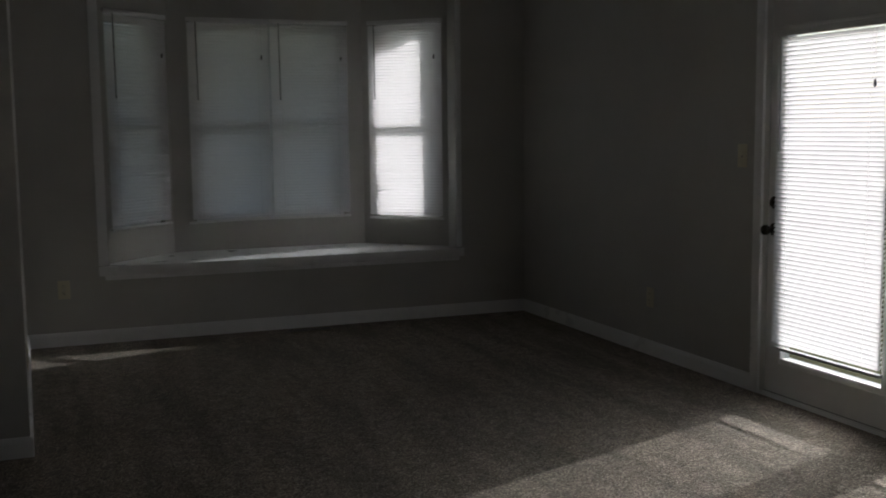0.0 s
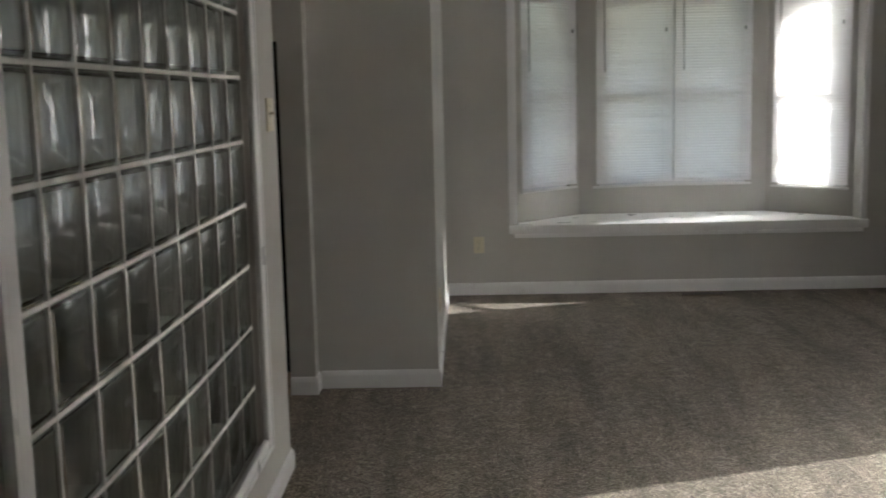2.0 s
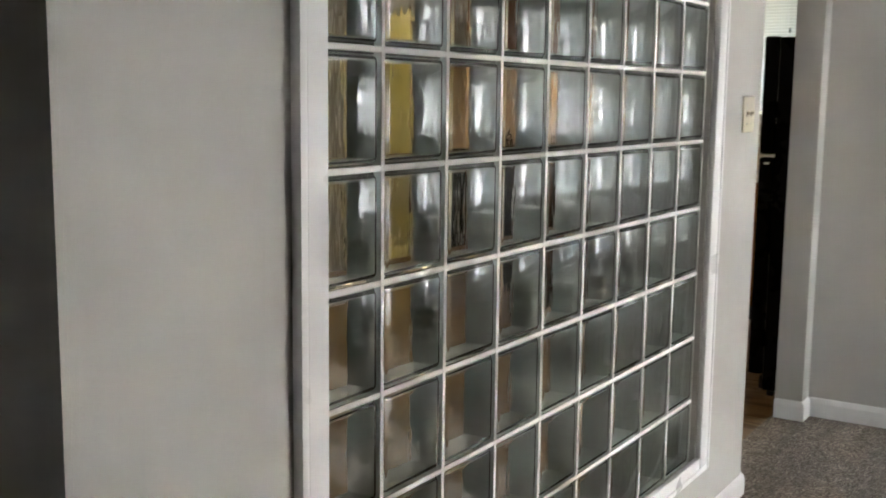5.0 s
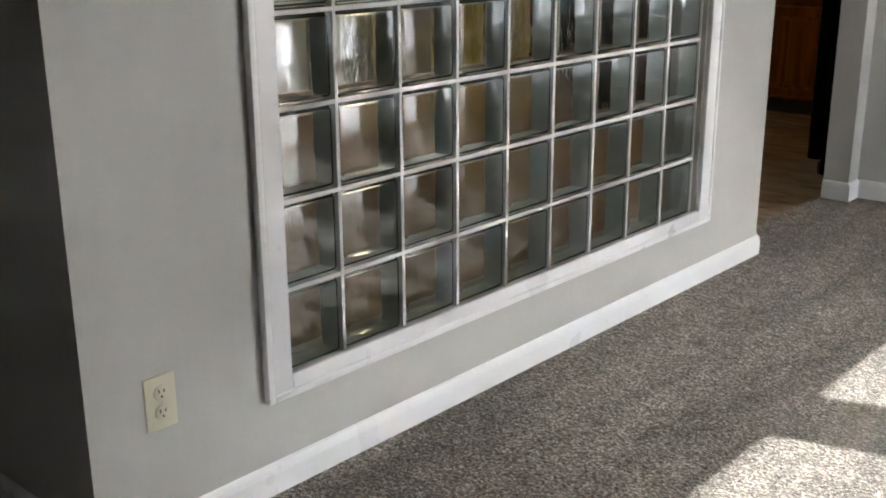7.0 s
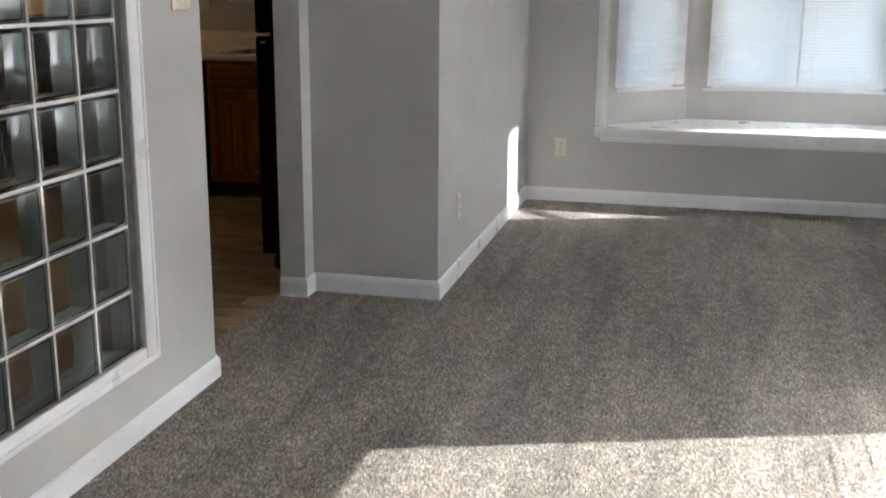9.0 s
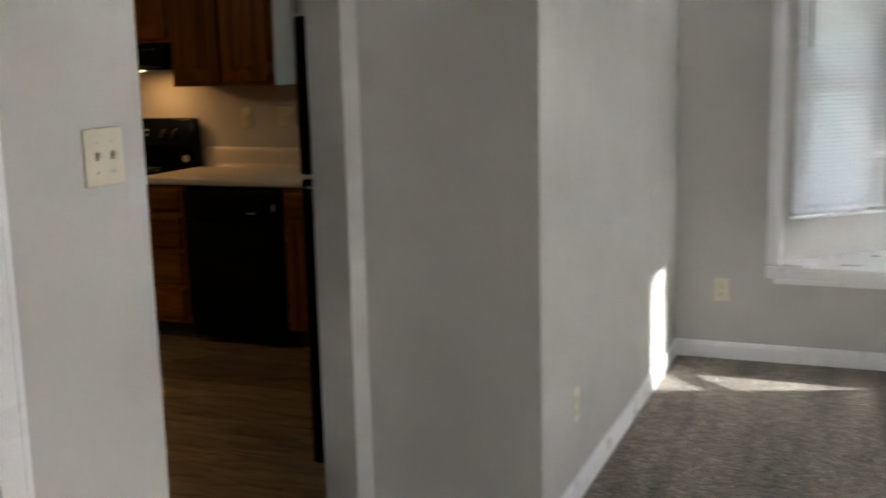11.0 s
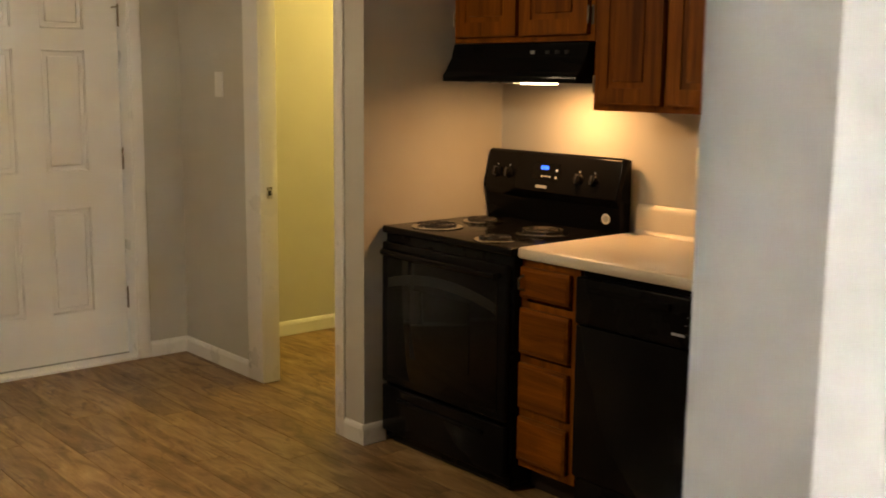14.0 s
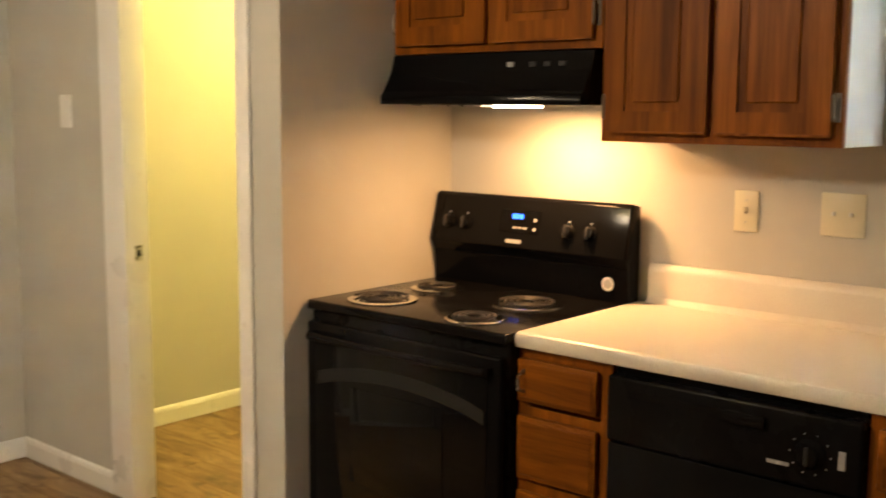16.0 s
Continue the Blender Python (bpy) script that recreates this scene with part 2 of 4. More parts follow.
def structure(name, bm, mat, label="", smooth=False):
    ob = new(name, finish(bm, name, mat, smooth))
    return tagged(ob, label, "", "", "structure")


def box(x0, x1, y0, y1, z0, z1, bevel=0.0, seg=2, bm=None):
    bm = bm or bmesh.new()
    made = bmesh.ops.create_cube(bm, size=1)["verts"]
    for v in made:
        v.co = Vector((x0 + (v.co.x + 0.5) * (x1 - x0), y0 + (v.co.y + 0.5) * (y1 - y0), z0 + (v.co.z + 0.5) * (z1 - z0)))
    if bevel:
        edges = list({e for v in made for e in v.link_edges})
        bmesh.ops.bevel(bm, geom=edges, offset=bevel, segments=seg, affect="EDGES", profile=0.5)
    return bm


def prism(points, axis, a, b, bevel=0.0, seg=1, bm=None):
    """A closed outline in the plane across axis, drawn out from a to b. Outline pairs follow the other two axes in order."""
    bm = bm or bmesh.new()
    order = [i for i in range(3) if i != axis]
    rings = []
    for t in (a, b):
        ring = []
        for p, q in points:
            co = [0, 0, 0]
            co[axis], co[order[0]], co[order[1]] = t, p, q
            ring.append(bm.verts.new(co))
        rings.append(ring)
    n = len(points)
    faces = [bm.faces.new(rings[0]), bm.faces.new(rings[1][::-1])]
    for i in range(n):
        faces.append(bm.faces.new((rings[0][i], rings[1][i], rings[1][(i + 1) % n], rings[0][(i + 1) % n])))
    if bevel:
        bmesh.ops.bevel(bm, geom=list({e for f in faces for e in f.edges}), offset=bevel, segments=seg, affect="EDGES", profile=0.5)
    return bm


def rod(p, q, r0, r1=None, n=14, bm=None):
    """A round bar from p to q."""
    bm = bm or bmesh.new()
    p, q = Vector(p), Vector(q)
    turn = (q - p).to_track_quat("Z", "Y").to_matrix().to_4x4()
    m = Matrix.Translation((p + q) / 2) @ turn
    bmesh.ops.create_cone(bm, cap_ends=True, segments=n, radius1=r0, radius2=r0 if r1 is None else r1, depth=(q - p).length, matrix=m)
    return bm


def turned(profile, n=28, m=None, bm=None):
    """A body of revolution about z from (radius, height) pairs."""
    bm = bm or bmesh.new()
    rings = []
    for r, z in profile:
        ring = []
        for i in range(n):
            a = 2 * math.pi * i / n
            v = Vector((r * math.cos(a), r * math.sin(a), z))
            ring.append(bm.verts.new(m @ v if m is not None else v))
        rings.append(ring)
    for r0, r1 in zip(rings, rings[1:]):
        for i in range(n):
            bm.faces.new((r0[i], r0[(i + 1) % n], r1[(i + 1) % n], r1[i]))
    bm.faces.new(rings[0][::-1])
    bm.faces.new(rings[-1])
    return bm


def tube(points, r, n=10, bm=None):
    bm = bm or bmesh.new()
    pts = [Vector(p) for p in points]
    rings = []
    for i, p in enumerate(pts):
        d = (pts[min(i + 1, len(pts) - 1)] - pts[max(i - 1, 0)]).normalized()
        side = d.cross(Vector((0.13, 0.31, 0.94))).normalized()
        up = side.cross(d)
        rings.append([bm.verts.new(p + side * (r * math.cos(2 * math.pi * k / n)) + up * (r * math.sin(2 * math.pi * k / n))) for k in range(n)])
    for a, b in zip(rings, rings[1:]):
        for k in range(n):
            bm.faces.new((a[k], a[(k + 1) % n], b[(k + 1) % n], b[k]))
    bm.faces.new(rings[0][::-1])
    bm.faces.new(rings[-1])
    return bm


def wall_mesh(x0, x1, y0, y1, z0, z1, holes=(), bm=None):
    """A wall box with openings through it: holes are (u0, u1, z0, z1) along its longer side. Outer faces only."""
    bm = bm or bmesh.new()
    along_x = (x1 - x0) > (y1 - y0)
    a0, a1 = (x0, x1) if along_x else (y0, y1)
    b0, b1 = (y0, y1) if along_x else (x0, x1)
    us = sorted({a0, a1, *[h[0] for h in holes], *[h[1] for h in holes]})
    zs = sorted({z0, z1, *[h[2] for h in holes], *[h[3] for h in holes]})
    us = [u for u in us if a0 <= u <= a1]
    zs = [z for z in zs if z0 <= z <= z1]

    def solid(i, j):
        if not (0 <= i < len(us) - 1 and 0 <= j < len(zs) - 1):
            return False
        u, z = (us[i] + us[i + 1]) / 2, (zs[j] + zs[j + 1]) / 2
        return not any(h[0] < u < h[1] and h[2] < z < h[3] for h in holes)

    seen = {}

    def vert(u, b, z):
        key = (round(u, 5), round(b, 5), round(z, 5))
        if key not in seen:
            seen[key] = bm.verts.new((u, b, z) if along_x else (b, u, z))
        return seen[key]

    for i in range(len(us) - 1):
        for j in range(len(zs) - 1):
            if not solid(i, j):
                continue
            u, U, z, Z = us[i], us[i + 1], zs[j], zs[j + 1]
            for b in (b0, b1):
                bm.faces.new([vert(u, b, z), vert(U, b, z), vert(U, b, Z), vert(u, b, Z)])
            if not solid(i - 1, j):
                bm.faces.new([vert(u, b0, z), vert(u, b1, z), vert(u, b1, Z), vert(u, b0, Z)])
            if not solid(i + 1, j):
                bm.faces.new([vert(U, b0, z), vert(U, b1, z), vert(U, b1, Z), vert(U, b0, Z)])
            if not solid(i, j - 1):
                bm.faces.new([vert(u, b0, z), vert(u, b1, z), vert(U, b1, z), vert(U, b0, z)])
            if not solid(i, j + 1):
                bm.faces.new([vert(u, b0, Z), vert(u, b1, Z), vert(U, b1, Z), vert(U, b0, Z)])
    return bm


# ---------------------------------------------------------------- the plan
H = 2.44                      # ceilings
XR, YB = 3.89, 3.46           # garden-door wall and bay wall of the living room
YS = -6.4                     # wall behind the walk
GX0, GX1 = -0.15, 0.0         # glass-block wall
GY0, GY1 = -2.812, -0.008
XD = -4.92                    # wall with the panelled door
YK = 3.571                     # back wall of the kitchen
YP0, YP1 = 2.965, 3.04        # pantry front wall
SX0, SX1, SY = -3.252, -3.078, 2.817   # stub wall beside the range
BX, BY = 0.530, 1.112           # corner of the refrigerator closet in the living room
STUB = (-0.162, -0.046, 1.004)
CARPET_EDGE = -0.175

structure("ground", box(-60, 60, -60, 60, -0.35, -0.25), GROUND, "dry lawn around the house")
def evergreen(x, y, h, r, label):
    """A slim upright evergreen, added as a shade caster: a tapered trunk with limbs and a crown of small leaf sprays.
    """
    t = thing("tree", x, y, -0.25, label, "tree")
    rg_ = random.Random(11)
    bm = rod((0, 0, 0), (0, 0, h * 0.95), 0.06, 0.01, 10)
    for k in range(26):
        z, a = 0.3 + (h - 0.7) * k / 26, k * 2.4
        rod((0, 0, z), (r * 0.7 * math.cos(a), r * 0.7 * math.sin(a), z + 0.18), 0.012, 0.003, 5, bm)
    part("trunk", bm, BARK, t)
    bm = bmesh.new()
    for k in range(5200):
        z = 0.15 + (h - 0.1) * rg_.random()
        lim = r * min(1.0, (h - z) / (h * 0.35) + 0.12) * (0.82 + 0.18 * math.sin(z * 5 + 3 * math.sin(z * 2)))
        a, d = rg_.random() * 2 * math.pi, lim * math.sqrt(rg_.random())
        c = Vector((d * math.cos(a), d * math.sin(a), z))
        u = Vector((rg_.gauss(0, 1), rg_.gauss(0, 1), rg_.gauss(0.6, 1))).normalized() * 0.075
        w = u.cross(Vector((rg_.gauss(0, 1), rg_.gauss(0, 1), rg_.gauss(0, 1)))).normalized() * 0.028
        bm.faces.new([bm.verts.new(c - u), bm.verts.new(c + w), bm.verts.new(c + u), bm.verts.new(c - w)])
    part("crown", bm, LEAF, t, "", False)
    return t


BARK = painted("brown bark", (0.10, 0.07, 0.05), 0.9, 0.3, 1.0, 0.2)
LEAF = painted("evergreen leaf", (0.05, 0.08, 0.03), 0.6, 0.3, 0.1, 0.3)
# Added out of view to keep grazing sun off the middle bay window.
evergreen(4.85, 5.05, 4.6, 0.42, "unseen slim evergreen added to shade the middle bay window")
structure("floor_slab", box(-5.2, 4.1, -6.6, 6.2, -0.2, -0.012), SEAM, "dark subfloor under the planks")
structure("floor_carpet", box(CARPET_EDGE, XR, GY0 - 0.0, 4.2, -0.011, 0.0), CARPET, "taupe-grey cut-pile carpet in the living room")
structure("floor_carpet_south", box(-5.0, XR, YS, GY0, -0.011, 0.0), CARPET, "taupe-grey cut-pile carpet in the hall end")
structure("ceiling", box(-5.2, 4.1, -6.6, 6.2, H, H + 0.1), CEIL, "flat white ceiling")

# living-room walls
structure("wall_bay", wall_mesh(BX, 4.02, YB, YB + 0.14, -0.02, H, [(1.025, 3.365, 0.425, 2.25)]), WALL, "greige painted wall around the bay window")
DOOR_Y0, DOOR_Y1 = -1.085, 0.785
structure("wall_garden_door", wall_mesh(XR, XR + 0.14, YS, YB, -0.02, H, [(DOOR_Y0, DOOR_Y1, -0.02, 2.05)]), WALL, "greige painted wall with the glazed garden doors")
structure("wall_south", wall_mesh(-5.0, XR + 0.14, YS - 0.12, YS, -0.02, H), WALL, "plain greige wall")
structure("wall_hall_end", wall_mesh(-5.12, -5.0, YS - 0.12, GY0 + 0.12, -0.02, H), WALL, "plain greige wall at the hall end")
structure("wall_hall_north", wall_mesh(-5.0, GX0, GY0, GY0 + 0.12, -0.02, H), WALL, "greige wall between hall and kitchen")
COL, ROW, GLASS_Y, GLASS_Z = 0.2032, 0.1990, -2.335, 0.255
G_TOP = GLASS_Z + 9 * ROW
structure("wall_glass_block", wall_mesh(GX0, GX1, GY0, GY1, -0.02, H, [(GLASS_Y, GLASS_Y + 9 * COL, GLASS_Z, G_TOP)]), WALL, "greige wall that frames the glass-block panel")
structure("wall_header", wall_mesh(GX0, GX1, GY1, STUB[2], 2.1, H), WALL, "greige header over the kitchen opening")
structure("wall_stub", wall_mesh(STUB[0], STUB[1], STUB[2], BY + 0.11, -0.02, H), WALL, "narrow greige wall end beside the kitchen opening")
structure("wall_closet_south", wall_mesh(STUB[1], BX, BY, BY + 0.11, -0.02, H), WALL, "greige wall of the refrigerator closet")
structure("wall_closet_east", wall_mesh(BX - 0.12, BX, BY + 0.11, YB + 0.14, -0.02, H), WALL, "greige side wall of the refrigerator closet")

# kitchen and pantry walls
WX0, WX1, WZ0, WZ1 = -1.500, -0.800, 1.24, 2.1
structure("wall_kitchen_north", wall_mesh(SX1, BX - 0.12, YK, YK + 0.14, -0.02, H, [(WX0, WX1, WZ0, WZ1)]), WALL, "greige kitchen wall behind the range and worktop")
KD0, KD1 = 1.745, 2.672
structure("wall_kitchen_west", wall_mesh(XD - 0.16, XD, GY0 + 0.12, YP0, -0.02, H, [(KD0 - 0.02, KD1 + 0.02, -0.02, 2.06)]), WALL, "greige kitchen wall with the panelled door")
structure("wall_pantry_front", wall_mesh(XD - 0.16, -4.115, YP0, YP1, -0.02, H), WALL, "greige wall beside the pantry opening")
structure("wall_pantry_header", wall_mesh(-4.115, SX0, YP0, YP1, 2.06, H), WALL, "greige header over the pantry opening")
structure("wall_range_side", wall_mesh(SX0, SX1, SY, 5.6, -0.02, H), WALL, "greige stub wall between pantry and range")
structure("wall_pantry_west", wall_mesh(-5.02, -4.88, YP1, 5.6, -0.02, H), WALL, "greige pantry wall under warm lamplight")
structure("wall_pantry_north", wall_mesh(-5.02, SX1, 5.6, 5.7, -0.02, H), WALL, "plain greige pantry wall")


# bay: two slanted walls and a middle wall, each with its window opening
def bay_wall(name, p, q, hole, label):
    """A wall from p to q, seen from inside, left to right; local x runs along it and local y outwards."""
    p, q = Vector((*p, 0)), Vector((*q, 0))
    d = q - p
    bm = wall_mesh(0, d.length, 0, 0.12, 0.30, H, [hole])
    ob = structure(name, bm, WALL, label)
    ob.matrix_world = pose(p.x, p.y, 0, 0, 0, math.degrees(math.atan2(d.y, d.x)))
    return ob


BAY = [(1.00, 3.60), (1.51, 4.07), (2.885, 4.07), (3.40, 3.60)]
BAY_Z0, BAY_Z1 = 0.68, 2.07
bay_l = bay_wall("wall_bay_left", BAY[0], BAY[1], (0.10, 0.60, BAY_Z0, BAY_Z1), "greige slanted bay wall with a narrow window")
bay_c = bay_wall("wall_bay_middle", BAY[1], BAY[2], (0.155, 1.23, BAY_Z0, BAY_Z1), "greige bay wall with a double window")
bay_r = bay_wall("wall_bay_right", BAY[2], BAY[3], (0.10, 0.60, BAY_Z0, BAY_Z1), "greige slanted bay wall with a narrow window")
structure("bay_soffit", prism([(0.93, 3.6), (1.44, 4.25), (2.95, 4.25), (3.47, 3.6)], 2, 2.25, 2.35), CEIL, "white bay soffit")


# ---------------------------------------------------------------- trim
def board_run(p, q, normal, parent=None, h=0.085, t=0.013):
    """One length of baseboard from p to q on a wall that faces normal."""
    prof = [(0.0, 0.0), (t, 0.0), (t, h - 0.022), (t * 0.75, h - 0.010), (t * 0.45, h - 0.003), (0.0, h)]
    p, q, nrm = Vector((*p, 0)), Vector((*q, 0)), Vector((*normal, 0))
    bm = bmesh.new()
    rings = [[bm.verts.new(e + nrm * a + Vector((0, 0, b))) for a, b in prof] for e in (p, q)]
    n = len(prof)
    for i in range(n):
        bm.faces.new((rings[0][i], rings[1][i], rings[1][(i + 1) % n], rings[0][(i + 1) % n]))
    bm.faces.new(rings[0])
    bm.faces.new(rings[1][::-1])
    return structure("baseboard", bm, TRIM, "white painted baseboard")


T = 0.013
board_run((BX, YB), (XR, YB), (0, -1))
board_run((XR, DOOR_Y1 + 0.065), (XR, YB - T), (-1, 0))
board_run((XR, YS), (XR, DOOR_Y0 - 0.07), (-1, 0))
board_run((BX, BY - T), (BX, YB - T), (1, 0))
board_run((STUB[1] + T, BY), (BX, BY), (0, -1))
board_run((STUB[1], STUB[2] - T), (STUB[1], BY), (1, 0))
board_run((STUB[0], STUB[2]), (STUB[1], STUB[2]), (0, -1))
board_run((GX1, GY0 - T), (GX1, GY1 + T), (1, 0), h=0.074)
board_run((GX0, GY1), (GX1, GY1), (0, 1))
board_run((-5.0, GY0), (GX1, GY0), (0, -1))
board_run((XD, GY0 + 0.13), (XD, KD0 - 0.075), (1, 0))
board_run((XD, KD1 + 0.075), (XD, YP0 - T), (1, 0))
board_run((XD, YP0), (-4.238, YP0), (0, -1))
board_run((SX0 + 0.045, SY), (SX1, SY), (0, -1))
board_run((SX1, SY - T), (SX1, 2.92), (1, 0))
board_run((-4.88, YP1), (-4.88, 5.6), (1, 0))


def casing(name, x0, x1, y0, y1, z0, z1, label):
    return structure(name, box(x0, x1, y0, y1, z0, z1, 0.005, 2), TRIM, label, True)


# pantry opening
casing("trim_pantry_left", -4.238, -4.097, YP0 - 0.016, YP0, 0, 2.045, "white painted casing of the pantry opening")
casing("trim_pantry_jamb_left", -4.115, -4.095, YP0 - 0.002, YP1 + 0.008, 0, 2.045, "white pantry jamb")
casing("trim_pantry_right", SX0 - 0.002, SX0 + 0.045, SY - 0.014, SY, 0, 2.1, "white painted casing on the stub wall")
casing("trim_pantry_jamb_right", SX0 - 0.016, SX0 - 0.001, SY - 0.014, YP1 + 0.03, 0, 2.045, "white pantry jamb")
casing("trim_pantry_head", -4.238, SX0, YP0 - 0.016, YP0, 2.046, 2.11, "white painted head casing")
# panelled door
casing("trim_door_left", XD, XD + 0.016, KD0 - 0.075, KD0 - 0.012, 0, 2.045, "white painted door casing")
casing("trim_door_right", XD, XD + 0.016, KD1 + 0.012, KD1 + 0.072, 0, 2.045, "white painted door casing")
casing("trim_door_head", XD, XD + 0.016, KD0 - 0.075, KD1 + 0.072, 2.046, 2.11, "white painted door casing")
casing("trim_door_jamb_left", XD - 0.15, XD + 0.002, KD0 - 0.02, KD0 - 0.003, 0, 2.045, "white door jamb")
casing("trim_door_jamb_right", XD - 0.15, XD + 0.002, KD1 + 0.003, KD1 + 0.02, 0, 2.045, "white door jamb")
casing("trim_door_stop_left", XD - 0.165, XD - 0.147, KD0 - 0.003, KD0 + 0.02, 0, 2.045, "white door stop")
casing("trim_door_stop_right", XD - 0.165, XD - 0.147, KD1 - 0.02, KD1 + 0.003, 0, 2.045, "white door stop")
casing("trim_door_jamb_head", XD - 0.165, XD + 0.002, KD0 - 0.003, KD1 + 0.003, 2.032, 2.06, "white door jamb head")
casing("trim_door_sill", XD - 0.15, XD + 0.004, KD0 - 0.003, KD1 + 0.003, -0.01, 0.014, "pale door threshold")
# garden doors
casing("trim_garden_left", XR - 0.018, XR, DOOR_Y1, DOOR_Y1 + 0.062, 0, 2.05, "white painted casing of the garden doors")
casing("trim_garden_right", XR - 0.018, XR, DOOR_Y0 - 0.065, DOOR_Y0, 0, 2.05, "white painted casing of the garden doors")
casing("trim_garden_head", XR - 0.018, XR, DOOR_Y0 - 0.065, DOOR_Y1 + 0.062, 2.051, 2.115, "white painted head casing")
casing("trim_garden_sill", XR - 0.01, XR + 0.14, DOOR_Y0, DOOR_Y1, -0.02, 0.016, "grey metal door threshold")
# bay opening
casing("trim_bay_left", 0.965, 1.023, YB - 0.012, YB, 0.487, 2.255, "white painted bay casing")
casing("trim_bay_right", 3.367, 3.405, YB - 0.012, YB, 0.487, 2.255, "white painted bay casing")
casing("trim_bay_head", 0.965, 3.405, YB - 0.012, YB, 2.256, 2.315, "white painted bay head casing")
structure("window_sill_bay", prism([(0.965, YB - 0.03), (3.415, YB - 0.03), (3.415, YB - 0.001), (3.352, YB + 0.0), (3.352, 3.61), (2.875, 4.068), (1.52, 4.068), (1.038, 3.61), (1.038, YB), (0.965, YB - 0.001)], 2, 0.423, 0.483, 0.006, 2), TRIM, "deep white painted bay window seat board", True)
structure("trim_bay_apron", box(1.0, 3.385, YB - 0.014, YB, 0.395, 0.422, 0.004), TRIM, "white painted apron", True)

# glass-block panel surround
FW, TW, TZ = 0.071, 0.076, 0.224
GA, GB = GLASS_Y + 0.012, GLASS_Y + 9 * COL + 0.003
for nm, b in (("trim_glass_left", (0.0, 0.02, GA - FW, GA, TZ, G_TOP + 0.06)), ("trim_glass_right", (0.0, 0.02, GB, GB + TW, TZ, G_TOP + 0.06)),
              ("trim_glass_bottom", (0.0, 0.019, GA, GB, TZ, GLASS_Z + 0.022)), ("trim_glass_top", (0.0, 0.019, GA, GB, G_TOP - 0.01, G_TOP + 0.06))):
    structure(nm, box(*b, 0.006, 2), TRIM, "white painted moulding around the glass blocks", True)


BD = 0.018
for nm, b in (("trim_bead_left", (0.017, 0.0225, GA - FW, GA - FW + BD, TZ, G_TOP + 0.06)), ("trim_bead_right", (0.017, 0.0225, GB + TW - BD, GB + TW, TZ, G_TOP + 0.06)),
              ("trim_bead_bottom", (0.017, 0.0225, GA - FW + BD, GB + TW - BD, TZ, TZ + BD))):
    structure(nm, box(*b, 0.004, 2), TRIM, "raised outer bead of the white moulding", True)


# ---------------------------------------------------------------- windows, blinds and garden doors
def sash_window(name, wall, u0, u1, z0, z1, units, label):
    """A white double-hung window set in a bay wall's opening, in the wall's own coordinates."""
    w = new_at(name, None, wall.matrix_world.copy())
    tagged(w, label, "window", "", "structure")
    y0, y1 = 0.035, 0.105
    f = 0.035
    part("window_frame", box(u0, u0 + f, y0, y1, z0, z1, 0.003), PVC, w)
    part("window_frame", box(u1 - f, u1, y0, y1, z0, z1, 0.003), PVC, w)
    part("window_frame", box(u0 + f, u1 - f, y0, y1, z1 - f, z1, 0.003), PVC, w)
    part("window_sill", box(u0 + f, u1 - f, y0, y1 + 0.02, z0, z0 + f, 0.003), PVC, w)
    span = (u1 - u0 - 2 * f) / units
    zm = (z0 + z1) / 2 - 0.02
    for k in range(units):
        a, b = u0 + f + k * span, u0 + f + (k + 1) * span
        if k:
            part("mullion", box(a - 0.022, a + 0.022, y0, y1, z0 + f, z1 - f, 0.003), PVC, w)
        g = 0.028
        for (za, zb, ya) in ((z0 + f, zm + 0.02, 0.045), (zm - 0.02, z1 - f, 0.072)):
            yb = ya + 0.024
            sash = part("sash", prism([(a + g * 0.5, za), (b - g * 0.5, za), (b - g * 0.5, za + g), (a + g * 0.5, za + g)], 1, ya, yb), PVC, w, "", False)
            part("stile", box(a + 0.004, a + g, ya, yb, za, zb, 0.002), PVC, sash)
            part("stile", box(b - g, b - 0.004, ya, yb, za, zb, 0.002), PVC, sash)
            part("rail", box(a + g, b - g, ya, yb, zb - g, zb, 0.002), PVC, sash)
            pane = part("pane", box(a + g, b - g, ya + 0.010, ya + 0.014, za + g, zb - g), PANE_GLASS, sash, "clear window pane", False)
            pane.visible_shadow = False
    return w


bpy.context.view_layer.update()
sash_window("window_bay_left", bay_l, 0.10, 0.60, BAY_Z0, BAY_Z1, 1, "white narrow double-hung window behind a blind")
sash_window("window_bay_middle", bay_c, 0.155, 1.23, BAY_Z0, BAY_Z1, 2, "white twin double-hung window behind two blinds")
sash_window("window_bay_right", bay_r, 0.10, 0.60, BAY_Z0, BAY_Z1, 1, "white narrow double-hung window in the sun")



